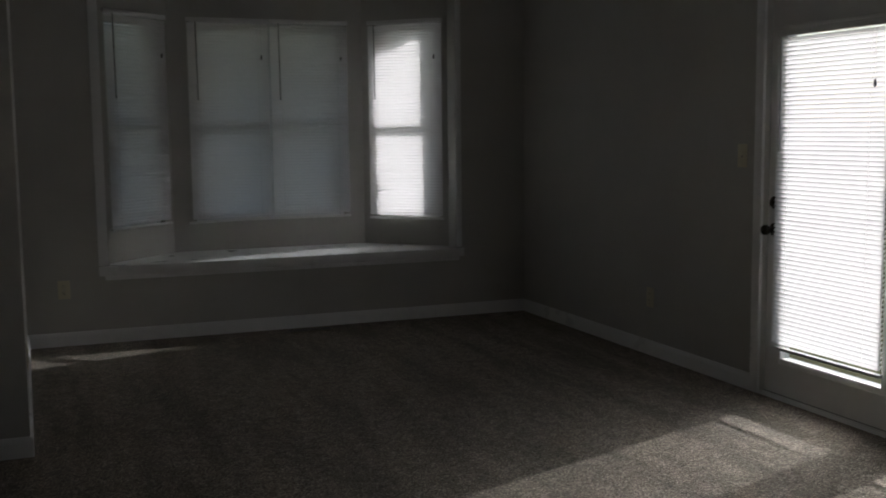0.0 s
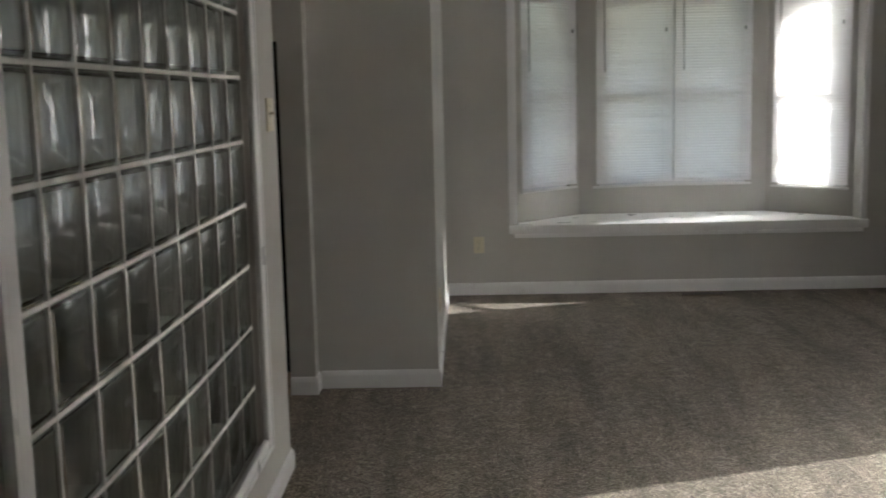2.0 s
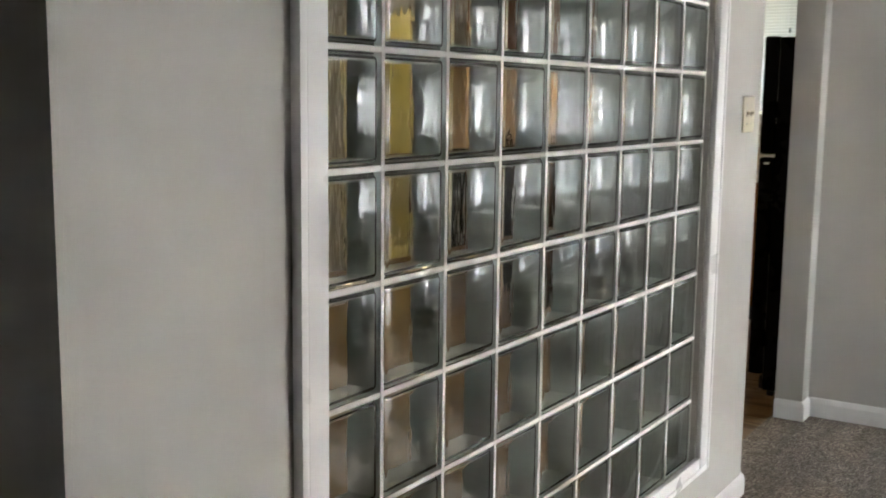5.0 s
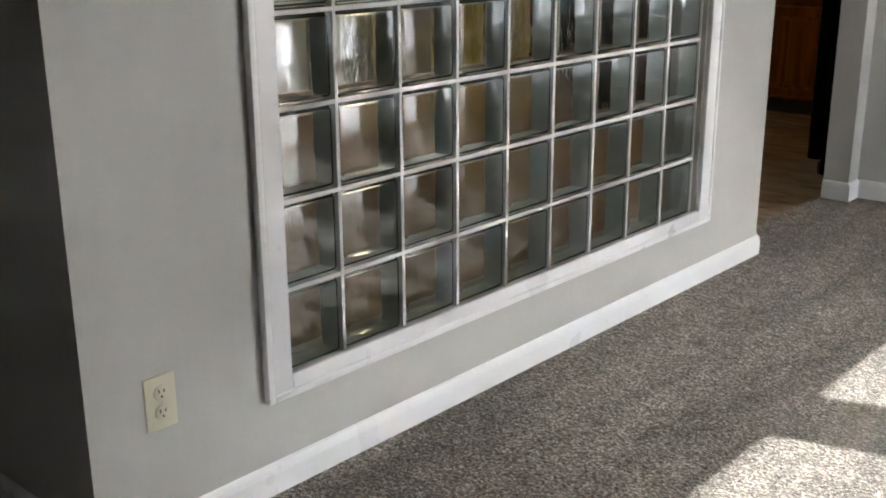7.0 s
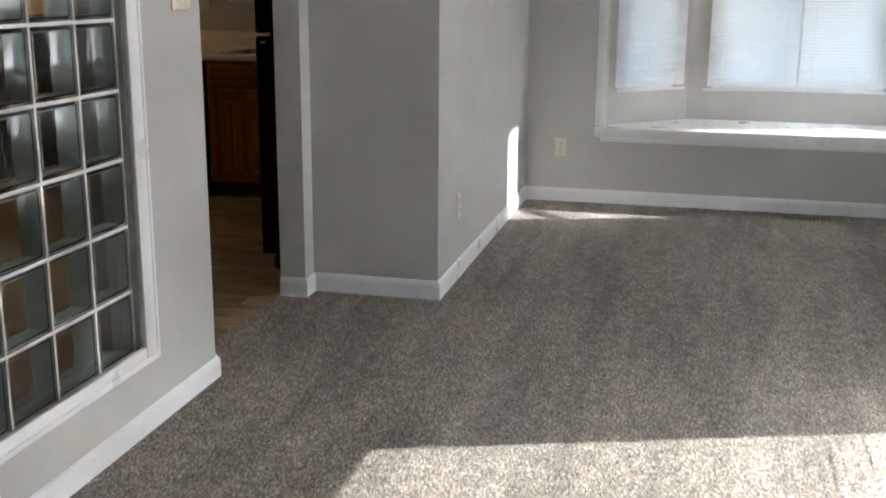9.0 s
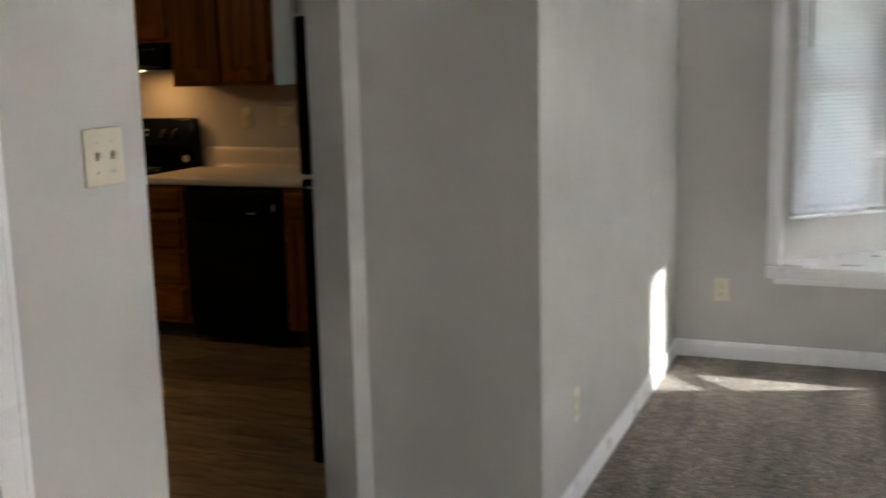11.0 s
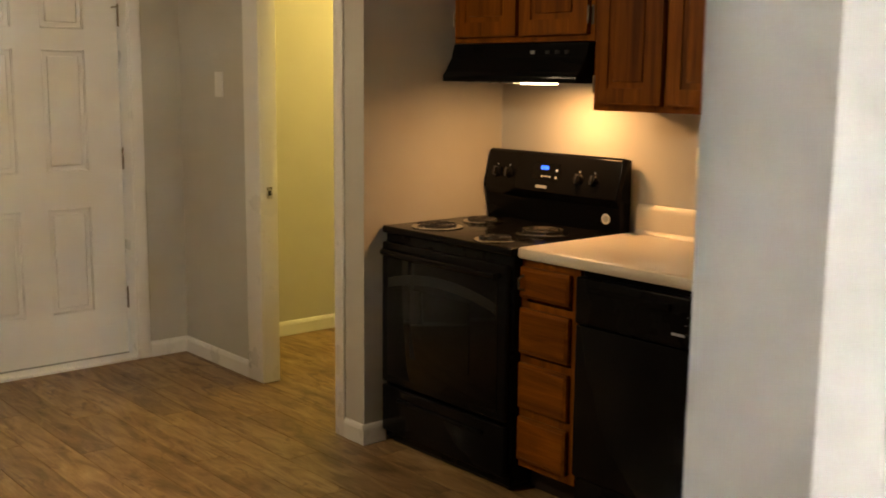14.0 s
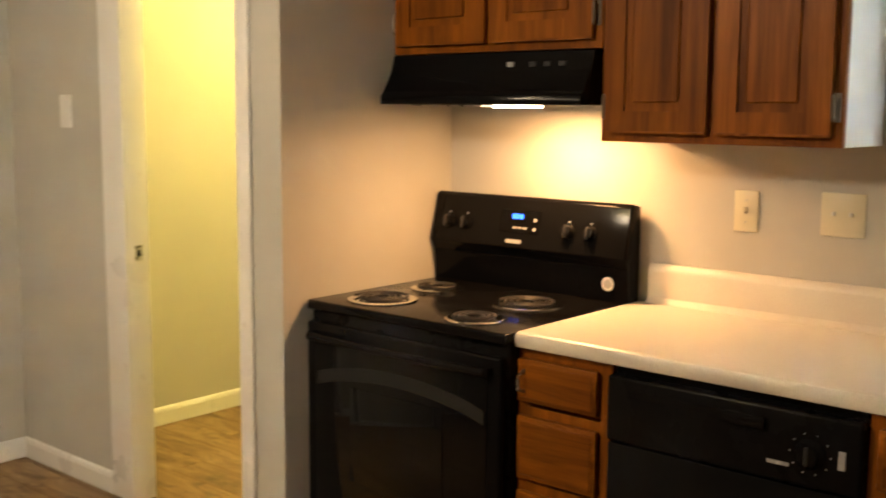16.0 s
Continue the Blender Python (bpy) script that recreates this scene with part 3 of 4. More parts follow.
def mini_blind(m, width, z0, z1, tilt, label, skew=0.0, wand_at=0.06, pitch=0.0205):
    """A hanging slatted blind. Local x runs along it, -y faces the room; its top hangs from the head rail."""
    ob = tagged(new_at("window_blind", None, m), label, "blind", "window blinds")
    part("head_rail", box(0, width, -0.014, 0.014, z1 - 0.028, z1, 0.003), WHITE_PLASTIC, ob)
    prof = []
    for k in range(5):
        s = -1 + k / 2
        prof.append((s * 0.0125, 0.0030 * (1 - s * s)))
    ring = prof + [(a, b - 0.0007) for a, b in reversed(prof)]
    slat = finish(prism(ring, 0, 0.004, width - 0.004), "slat", SLAT, False)
    count = int((z1 - 0.04 - z0 - 0.02) / pitch)
    for i in range(count):
        z = z1 - 0.045 - i * pitch
        s = new("slat", slat)
        s.parent = ob
        drop = math.degrees(math.atan2(skew, width)) * max(0.0, (i - count + 9) / 9)
        s.matrix_local = pose(0, 0, z - (skew * 0.5 if drop else 0) * max(0.0, (i - count + 9) / 9), tilt + 1.4 * math.sin(i * 2.7), drop, 0)
    zb = z1 - 0.045 - count * pitch - 0.006
    rail = part("bottom_rail", box(0, width, -0.013, 0.013, zb - 0.016, zb, 0.004), WHITE_PLASTIC, ob)
    rail.matrix_local = pose(0, 0, -skew * 0.5, 0, math.degrees(math.atan2(skew, width)), 0)
    part("wand", rod((wand_at, -0.024, z1 - 0.03), (wand_at + 0.004, -0.026, z1 - 0.56), 0.0045, None, 6), RUBBER, ob, "clear plastic tilt wand")
    for f in (0.14, 0.86):
        part("ladder_cord", rod((width * f, -0.0135, zb), (width * f, -0.0135, z1 - 0.02), 0.0008, None, 5), WHITE_PLASTIC, ob)
    part("pull_cord", rod((width * 0.9, -0.018, z1 - 0.03), (width * 0.9, -0.018, z1 - 0.26), 0.0012, None, 5), WHITE_PLASTIC, ob)
    part("tassel", turned([(0.002, 0), (0.006, -0.012), (0.005, -0.03), (0.001, -0.034)], 8, Matrix.Translation((width * 0.9, -0.018, z1 - 0.25))), DARK, ob, "small dark cord knob")
    return ob


def on_wall(wall, u, y):
    return wall.matrix_world @ Matrix.Translation((u, y, 0))


bpy.context.view_layer.update()
mini_blind(on_wall(bay_l, 0.06, -0.03), 0.575, 0.672, 2.085, 57, "closed white slatted blind on the narrow window", 0.0)
mini_blind(on_wall(bay_c, 0.122, -0.03), 0.565, 0.668, 2.085, 57, "closed white slatted blind with a crooked bottom rail", -0.018)
mini_blind(on_wall(bay_c, 0.694, -0.03), 0.565, 0.682, 2.085, 57, "closed white slatted blind on the twin window", 0.0)
mini_blind(on_wall(bay_r, 0.06, -0.03), 0.575, 0.657, 2.085, 55, "white slatted blind lit by the sun", 0.0)


def garden_door(y_hi, knob, label):
    """A white door leaf with one full glass light and a blind; y_hi is its edge towards the bay."""
    d = tagged(new_at("garden_door", None, pose(XR, y_hi, 0)), label, "door", "garden doors", "structure")
    w, x0, x1 = 0.90, 0.02, 0.065
    gy0, gy1, gz0, gz1 = -0.775, -0.125, 0.20, 1.745
    part("leaf", wall_mesh(x0, x1, -w, 0, 0.018, 2.035, [(gy0, gy1, gz0, gz1)]), DOOR, d, "", False)
    for b in ((gy0 - 0.03, gy0, gz0 - 0.03, gz1 + 0.03), (gy1, gy1 + 0.03, gz0 - 0.03, gz1 + 0.03), (gy0, gy1, gz0 - 0.03, gz0), (gy0, gy1, gz1, gz1 + 0.03)):
        part("glazing_bead", box(x0 - 0.012, x0 + 0.002, b[0], b[1], b[2], b[3], 0.004), DOOR, d)
    pane = part("pane", box(0.036, 0.042, gy0, gy1, gz0, gz1), PANE_GLASS, d, "clear door glass", False)
    pane.visible_shadow = False
    part("sweep", box(x0 - 0.004, x1, -w + 0.004, -0.004, 0.004, 0.02), RUBBER, d)
    if knob:
        for z, r, nm in ((0.815, 0.026, "door_knob"), (0.945, 0.024, "deadbolt")):
            base = part(nm, turned([(0.031, 0.0), (0.031, 0.005), (0.024, 0.010), (0.012, 0.014)], 24, pose(x0, -0.045, z, 0, -90, 0)), DARK_BRONZE, d, "dark bronze " + nm.replace("_", " "))
            prof = [(0.010, 0.010), (0.011, 0.03), (r * 0.8, 0.038), (r, 0.050), (r * 0.9, 0.062), (r * 0.4, 0.067)] if nm == "door_knob" else [(0.02, 0.01), (0.018, 0.018), (0.004, 0.019), (0.004, 0.026), (0.001, 0.027)]
            part("knob_body", turned(prof, 24, pose(x0, -0.045, z, 0, -90, 0)), DARK_BRONZE, base)
    for z in (0.25, 1.03, 1.8):
        part("hinge", rod((x0 - 0.004, -w - 0.004, z - 0.045), (x0 - 0.004, -w - 0.004, z + 0.045), 0.006, None, 10), BRONZE, d)
    return d


garden_door(DOOR_Y1 - 0.012, True, "white glazed garden door with dark bronze knob and deadbolt")
garden_door(DOOR_Y1 - 0.012 - 0.94, False, "fixed white glazed garden door leaf")
structure("door_mullion", box(XR + 0.0, XR + 0.1, -0.165, -0.129, 0.016, 2.05, 0.003), TRIM, "white post between the garden doors", True)
for yo in (0.682, 0.682 - 0.94):
    mini_blind(pose(XR - 0.018, yo, 0, 0, 0, -90), 0.71, 0.235, 1.75, 52, "half-open white slatted blind hung on the garden door", 0.0, 0.05)


# ---------------------------------------------------------------- living room: plates and register
def duplex_outlet(m, label):
    """A duplex receptacle plate; local x across, z up, -y to the room."""
    o = tagged(new_at("wall_outlet", None, m), label, "outlet", "wall outlets")
    part("cover_plate", box(-0.036, 0.036, -0.006, 0, -0.0575, 0.0575, 0.003), PLASTIC, o)
    for z in (0.021, -0.021):
        r = part("receptacle", turned([(0.0165, 0.0), (0.0165, 0.0035), (0.0150, 0.0045)], 20, pose(0, -0.005, z, 90, 0, 0)), PLASTIC, o)
        for x, h in ((-0.006, 0.008), (0.006, 0.0065)):
            part("slot", box(x - 0.0012, x + 0.0012, -0.0102, -0.0092, z + 0.001, z + 0.001 + h), DARK, r, "", False)
        part("ground_hole", rod((0, -0.0103, z - 0.007), (0, -0.0090, z - 0.007), 0.0024, None, 8), DARK, r)
    part("screw", rod((0, -0.0072, 0), (0, -0.005, 0), 0.003, None, 10), STEEL, o)
    return o


def switch_plate(m, gangs, label, mat=PLASTIC, toggles=True):
    o = tagged(new_at("light_switch", None, m), label, "switch")
    w = 0.0358 + 0.023 * (gangs - 1)
    part("cover_plate", box(-w, w, -0.006, 0, -0.0575, 0.0575, 0.003), mat, o)
    for g in range(gangs if toggles else 0):
        x = (g - (gangs - 1) / 2) * 0.046
        part("toggle_slot", box(x - 0.0042, x + 0.0042, -0.0066, -0.0055, -0.007, 0.011), BRONZE, o, "", False)
        part("toggle", box(x - 0.004, x + 0.004, -0.016, -0.006, 0.0, 0.010, 0.0015, 1), mat, o)
        for z in (0.030, -0.030):
            part("screw", rod((x, -0.0072, z), (x, -0.005, z), 0.0028, None, 8), STEEL, o)
    return o


duplex_outlet(pose(0.0, -2.651, 0.320, 0, 0, 90), "almond duplex outlet beside the glass blocks")
duplex_outlet(pose(0.755, YB, 0.350), "almond duplex outlet under the bay window side")
duplex_outlet(pose(BX, 1.50, 0.345, 0, 0, 90), "almond duplex outlet on the closet wall")
duplex_outlet(pose(XR, 1.78, 0.335, 0, 0, -90), "almond duplex outlet on the garden-door wall")
switch_plate(pose(XR, 0.955, 1.165, 0, 0, -90), 1, "almond toggle switch beside the garden doors")
switch_plate(pose(0.0, -0.142, 1.327, 0, 0, 90), 2, "almond double toggle switch beside the kitchen opening")
reg = thing("floor_register", 2.263, 3.325, 0, "dark metal floor register in the carpet", "register")
part("register_frame", wall_mesh(-0.15, 0.15, -0.05, 0.05, 0.0, 0.006), BRONZE, reg, "", False)
for i in range(13):
    part("louver", box(-0.135 + i * 0.0215, -0.122 + i * 0.0215, -0.038, 0.038, 0.006, 0.009, 0.001, 1), DARK, reg)

# ---------------------------------------------------------------- kitchen: refrigerator
fr = thing("refrigerator", -0.376, 1.30, 0, "black top-freezer refrigerator in the closet niche", "refrigerator")
part("cabinet", box(0.07, 0.72, 0, 0.72, 0.03, 1.655, 0.008), SATIN_BLACK, fr)
for nm, a, b in (("door", 0.10, 1.115), ("freezer_door", 1.13, 1.66)):
    dr = part(nm, box(0.0, 0.066, 0.002, 0.718, a, b, 0.012, 3), SATIN_BLACK, fr)
    part("handle", tube([(0.0, 0.64, b - 0.06), (-0.045, 0.64, b - 0.09), (-0.045, 0.64, a + (0.30 if nm == "door" else 0.10)), (0.0, 0.64, a + (0.27 if nm == "door" else 0.07))], 0.011), GLOSS_BLACK, dr)
part("hinge_cover", box(0.03, 0.085, 0.004, 0.05, 1.117, 1.128, 0.002), WHITE_PLASTIC, fr, "small pale centre hinge")
part("kick_grille", box(0.05, 0.09, 0.02, 0.70, 0.03, 0.092, 0.004), DARK, fr)
for x in (0.1, 0.68):
    for y in (0.05, 0.67):
        part("foot", rod((x, y, -0.002), (x, y, 0.032), 0.018, None, 12), DARK, fr)

part("badge", box(0.026, 0.050, -0.0015, 0.003, 1.085, 1.093, 0.0005, 1), WHITE_PLASTIC, fr, "small pale badge")
oc = thing("wall_cabinet", -0.17, 1.245, 1.73, "stained oak cabinet above the refrigerator", "cabinet", "kitchen wall cabinets")
part("carcass", box(0.02, 0.59, 0.0, 0.80, 0.0, 0.43, 0.002), OAK, oc)
part("face_frame", wall_mesh(0.0, 0.019, 0.0, 0.80, 0.0, 0.43, [(0.04, 0.38, 0.04, 0.39), (0.42, 0.76, 0.04, 0.39)]), OAK, oc, "", False)
for a in (0.02, 0.41):
    part("door", box(-0.02, -0.001, a, a + 0.37, 0.02, 0.41, 0.004), OAK, oc)

# ---------------------------------------------------------------- kitchen: range
RX0, RW, RY = -3.072, 0.752, 2.924
rg = thing("range", RX0, RY, 0, "black free-standing electric coil range beside a stub wall", "stove")
part("body", box(0.004, RW - 0.004, 0.0, 0.62, 0.02, 0.885, 0.004), SATIN_BLACK, rg)
part("cooktop", box(0, RW, -0.022, 0.60, 0.882, 0.912, 0.008, 3), GLOSS_BLACK, rg, "black enamelled cooktop")
od = part("oven_door", box(0.010, RW - 0.010, -0.030, -0.002, 0.265, 0.850, 0.010, 3), GLOSS_BLACK, rg, "black oven door with a dark window")
part("door_glass", box(0.05, RW - 0.05, -0.034, -0.029, 0.30, 0.79, 0.002), BLACK_GLASS, od, "glossy black door glass")
part("window", box(0.20, RW - 0.20, -0.0365, -0.0335, 0.40, 0.68, 0.001), BLACK_GLASS, od, "dark oven window")
ARCH, *_ = material("grey printed arch", (0.016, 0.018, 0.020), 0.12, 0, 0.3)
band = bmesh.new()
lower, upper = [], []
for i in range(17):
    s = i / 16
    rise = 0.045 * math.sin(math.pi * s) ** 0.8
    lower.append(band.verts.new((0.06 + s * (RW - 0.12), -0.0352, 0.665 + rise)))
    upper.append(band.verts.new((0.06 + s * (RW - 0.12), -0.0352, 0.705 + rise)))
for i in range(16):
    band.faces.new((lower[i], lower[i + 1], upper[i + 1], upper[i]))
part("arch_print", band, ARCH, od, "grey arched band printed on the glass", False)
arc = []
for i in range(13):
    s = i / 12
    arc.append((0.045 + s * (RW - 0.09), -0.052 - 0.014 * math.sin(math.pi * s), 0.812))
part("handle", tube(arc, 0.013), GLOSS_BLACK, od, "black bowed oven handle")
for x in (0.05, RW - 0.05):
    part("handle_post", box(x - 0.014, x + 0.014, -0.056, -0.028, 0.800, 0.824, 0.004), GLOSS_BLACK, od)
dw = part("storage_drawer", box(0.010, RW - 0.010, -0.028, -0.002, 0.055, 0.252, 0.008, 3), GLOSS_BLACK, rg)
part("drawer_pull", box(0.12, RW - 0.12, -0.040, -0.026, 0.196, 0.214, 0.006), SATIN_BLACK, dw)
part("kick", box(0.03, RW - 0.03, 0.02, 0.05, 0.0, 0.055), DARK, rg, "", False)
bg = part("backguard", prism([(0.565, 0.905), (0.600, 0.905), (0.625, 0.905), (0.625, 1.195), (0.583, 1.205), (0.570, 1.195), (0.536, 1.045), (0.560, 1.010)], 0, 0.0, RW, 0.004, 2), GLOSS_BLACK, rg, "black slanted control panel")
SL = math.degrees(math.atan2(0.034, 0.150))


def panel_pose(x, h):
    """A pose on the slanted panel face, h metres up along it; local z leaves the face."""
    return pose(x, 0.536 + 0.034 * h / 0.154, 1.045 + 0.150 * h / 0.154, 90 - SL, 0, 0)


for x in (0.072, 0.145, 0.545, 0.625):
    kn = part("knob", turned([(0.024, 0.0), (0.024, 0.004), (0.019, 0.008), (0.017, 0.020), (0.010, 0.022)], 24, panel_pose(x, 0.066)), SATIN_BLACK, bg)
    part("knob_grip", box(-0.004, 0.004, -0.019, 0.019, 0.018, 0.027, 0.002, 1), DARK, kn, m=panel_pose(x, 0.066))
    part("dial_mark", box(-0.003, 0.003, 0.028, 0.034, 0.0005, 0.0012), GREY_MARK, bg, "", False, m=panel_pose(x, 0.066))
part("display", box(-0.075, 0.075, -0.035, 0.035, 0.0003, 0.002), BLACK_GLASS, bg, "dark clock window", False, m=panel_pose(0.362, 0.085))
for i in range(4):
    part("digit", box(-0.021 + i * 0.011, -0.013 + i * 0.011, -0.008, 0.008, 0.0022, 0.0028), DISPLAY, bg, "lit blue clock digit", False, m=panel_pose(0.352, 0.100))
for i in range(3):
    part("button", box(-0.028 + i * 0.02, -0.014 + i * 0.02, -0.003, 0.003, 0.002, 0.0028), GREY_MARK, bg, "", False, m=panel_pose(0.365, 0.064))
for i in range(2):
    part("button", box(-0.005, 0.005, -0.005, 0.005, 0.002, 0.003), GREY_MARK, bg, "", False, m=panel_pose(0.42, 0.062 + 0.03 * i))
part("maker_mark", box(-0.03, 0.03, -0.006, 0.006, 0.0004, 0.0012), GREY_MARK, bg, "plain grey name bar", False, m=panel_pose(0.345, 0.020))
st = part("sticker", turned([(0.021, 0.0), (0.021, 0.0008)], 28, pose(0.685, 0.5575, 0.965, 90, 0, 0)), WHITE_PLASTIC, bg, "round white sticker")
part("sticker_print", turned([(0.014, 0.0), (0.014, 0.0006)], 20, pose(0.685, 0.5565, 0.965, 90, 0, 0)), GREY_MARK, st)
for bx, by, br in ((0.178, 0.122, 0.098), (0.165, 0.385, 0.078), (0.545, 0.350, 0.098), (0.570, 0.078, 0.078)):
    pan = part("burner", turned([(br - 0.020, 0.003), (br - 0.004, 0.0070), (br + 0.006, 0.004), (br + 0.006, 0.0005), (br - 0.014, 0.0005)], 36, pose(bx, by, 0.912)), CHROME, rg, "chrome drip ring")
    part("drip_bowl", turned([(br - 0.012, 0.0045), (br * 0.5, 0.0022), (0.012, 0.0018), (0.002, 0.0018)], 32, pose(bx, by, 0.912)), CHROME, pan, "stained chrome drip bowl")
    turns = 3.6 if br > 0.09 else 2.8
    spiral = []
    for i in range(int(turns * 26) + 1):
        a = i / 26 * 2 * math.pi
        r = 0.020 + (br - 0.034) * a / (turns * 2 * math.pi)
        spiral.append((bx + r * math.cos(a), by + r * math.sin(a), 0.912 + 0.0105))
    part("coil", tube(spiral, 0.0042, 6), COIL, pan, "dark spiral heating coil")

# ---------------------------------------------------------------- kitchen: hood
hd = thing("range_hood", -3.070, 3.216, 1.490, "black under-cabinet range hood with its lamp lit", "range hood")
part("canopy", prism([(0.0, 0.0), (0.0, 0.026), (0.020, 0.040), (0.052, 0.095), (0.062, 0.152), (0.350, 0.152), (0.350, 0.0)], 0, 0.0, 0.748, 0.003), GLOSS_BLACK, hd)
part("filter_screen", box(0.08, 0.36, 0.06, 0.30, -0.006, -0.001, 0.001), STEEL, hd, "grey mesh filter")
part("lamp_lens", box(0.40, 0.52, 0.06, 0.15, -0.008, -0.001, 0.003), HOOD_LENS, hd, "bright warm lamp lens")
for x in (0.47, 0.55, 0.60, 0.65):
    part("switch", box(x - 0.012, x + 0.012, 0.050, 0.060, 0.108, 0.122, 0.002, 1), GREY_MARK if x < 0.5 else DARK, hd)
lamp = new_at("hood_lamp", bpy.data.lights.new("hood_lamp", "AREA"), pose(-3.072 + 0.54, 3.34, 1.474))
lamp.data.energy, lamp.data.size, lamp.data.color = 0.24, 0.12, (1.0, 0.47, 0.145)


# ---------------------------------------------------------------- kitchen: cabinets
def raised_door(parent, x0, x1, z0, z1, y, hinge_side=0, mat=OAK):
    """A frame-and-panel cabinet door in front of y (towards -y)."""
    s = 0.058
    d = part("door", wall_mesh(x0, x1, y - 0.019, y, z0, z1, [(x0 + s, x1 - s, z0 + s, z1 - s)]), mat, parent, "", False)
    part("door_panel", box(x0 + s - 0.004, x1 - s + 0.004, y - 0.013, y - 0.004, z0 + s - 0.004, z1 - s + 0.004, 0.004, 1), mat, d)
    part("panel_field", box(x0 + s + 0.022, x1 - s - 0.022, y - 0.0175, y - 0.012, z0 + s + 0.022, z1 - s - 0.022, 0.004, 1), mat, d)
    part("edge_bead", prism([(x0 + 0.004, z0), (x1 - 0.004, z0), (x1 - 0.004, z0 - 0.0)][:2] + [(x1 - 0.004, z0 + 0.006), (x0 + 0.004, z0 + 0.006)], 1, y - 0.022, y - 0.0185), mat, d, "", False)
    if hinge_side:
        hx = x1 + 0.006 if hinge_side > 0 else x0 - 0.006
        for z in (z0 + 0.07, z1 - 0.07):
            hg_ = part("hinge", rod((hx, y - 0.019, z - 0.024), (hx, y - 0.019, z + 0.024), 0.0045, None, 8), BRONZE, d, "worn antique brass hinge")
            part("hinge_leaf", box(min(hx, hx + hinge_side * 0.013), max(hx, hx + hinge_side * 0.013), y - 0.0035, y - 0.0003, z - 0.034, z + 0.034, 0.001, 1), BRONZE, hg_)
            for e in (-1, 1):
                part("hinge_finial", rod((hx, y - 0.019, z + e * 0.024), (hx, y - 0.019, z + e * 0.034), 0.0052, 0.0015, 8), BRONZE, hg_)
    return d


def drawer_front(parent, x0, x1, z0, z1, y, knob=False):
    d = part("drawer", box(x0, x1, y - 0.019, y, z0, z1, 0.006, 2), OAK_FLAT, parent)
    part("drawer_field", box(x0 + 0.012, x1 - 0.012, y - 0.0215, y - 0.018, z0 + 0.012, z1 - 0.012, 0.002, 1), OAK_FLAT, d)
    if knob:
        part("pull", tube([(x0 + 0.022, y - 0.018, z1 - 0.03), (x0 + 0.022, y - 0.045, z1 - 0.04), (x0 + 0.022, y - 0.045, z1 - 0.075), (x0 + 0.022, y - 0.018, z1 - 0.085)], 0.005, 8), STEEL, d, "small steel pull")
    return d


def wall_cabinet(x, w, z0, z1, label, right_white):
    c = thing("wall_cabinet", x, 3.291, z0, label, "cabinet", "kitchen wall cabinets")
    h = z1 - z0
    part("carcass", box(0.004, w - (0.020 if right_white else 0.004), 0.020, 0.278, 0.004, h, 0.002), OAK, c)
    part("face_frame", wall_mesh(0, w, 0.0, 0.019, 0, h, [(0.035, w / 2 - 0.02, 0.04, h - 0.04), (w / 2 + 0.02, w - 0.035, 0.04, h - 0.04)]), OAK, c, "", False)
    if right_white:
        part("end_panel", box(w - 0.018, w, 0.0195, 0.279, 0.0, h, 0.001, 1), LAMINATE, c, "white melamine end panel")
    raised_door(c, 0.020, w / 2 - 0.012, 0.024, h - 0.024, -0.001, -1)
    raised_door(c, w / 2 + 0.012, w - 0.024, 0.024, h - 0.024, -0.001, 1)
    return c


wall_cabinet(-3.076, 0.772, 1.645, 2.16, "stained oak wall cabinet over the range hood", False)
wall_cabinet(-2.300, 0.658, 1.393, 2.16, "stained oak two-door wall cabinet with a white end panel", True)
structure("wall_soffit", box(SX1, -1.640, 3.271, YK, 2.162, H), WALL, "greige soffit over the wall cabinets")

CY = 2.961     # cabinet fronts


def base_unit(x, w, label):
    c = thing("base_cabinet", x, CY, 0, label, "cabinet", "kitchen base cabinets")
    part("carcass", box(0.002, w - 0.002, 0.02, 0.60, 0.10, 0.872, 0.001, 1), OAK, c)
    part("toe_kick", box(0.002, w - 0.002, 0.07, 0.09, 0.0, 0.10), TOE, c, "", False)
    return c


dc = base_unit(-2.320, 0.278, "narrow stained oak base cabinet with four drawers")
part("face_frame", wall_mesh(0, 0.278, 0.0, 0.019, 0.10, 0.872, [(0.03, 0.248, 0.13, 0.29), (0.03, 0.248, 0.32, 0.49), (0.03, 0.248, 0.52, 0.69), (0.03, 0.248, 0.72, 0.84)]), OAK, dc, "", False)
for z0, z1, k in ((0.735, 0.848, True), (0.530, 0.698, False), (0.328, 0.496, False), (0.128, 0.294, False)):
    drawer_front(dc, 0.006, 0.246, z0, z1, 0.0, k)

dwash = thing("dishwasher", -2.040, CY, 0, "black built-in dishwasher with a dial", "dishwasher")
part("tub", box(0.004, 0.604, 0.01, 0.58, 0.06, 0.868), SATIN_BLACK, dwash, "", False)
part("control_panel", box(0.0, 0.608, -0.026, 0.008, 0.690, 0.852, 0.008, 3), SATIN_BLACK, dwash)
part("vent_slot", box(0.06, 0.30, -0.028, -0.025, 0.806, 0.822, 0.001, 1), GLOSS_BLACK, dwash)
part("latch", box(0.30, 0.40, -0.040, -0.024, 0.800, 0.826, 0.004), GLOSS_BLACK, dwash)
part("door", box(0.0, 0.608, -0.020, 0.008, 0.150, 0.686, 0.006, 2), GLOSS_BLACK, dwash)
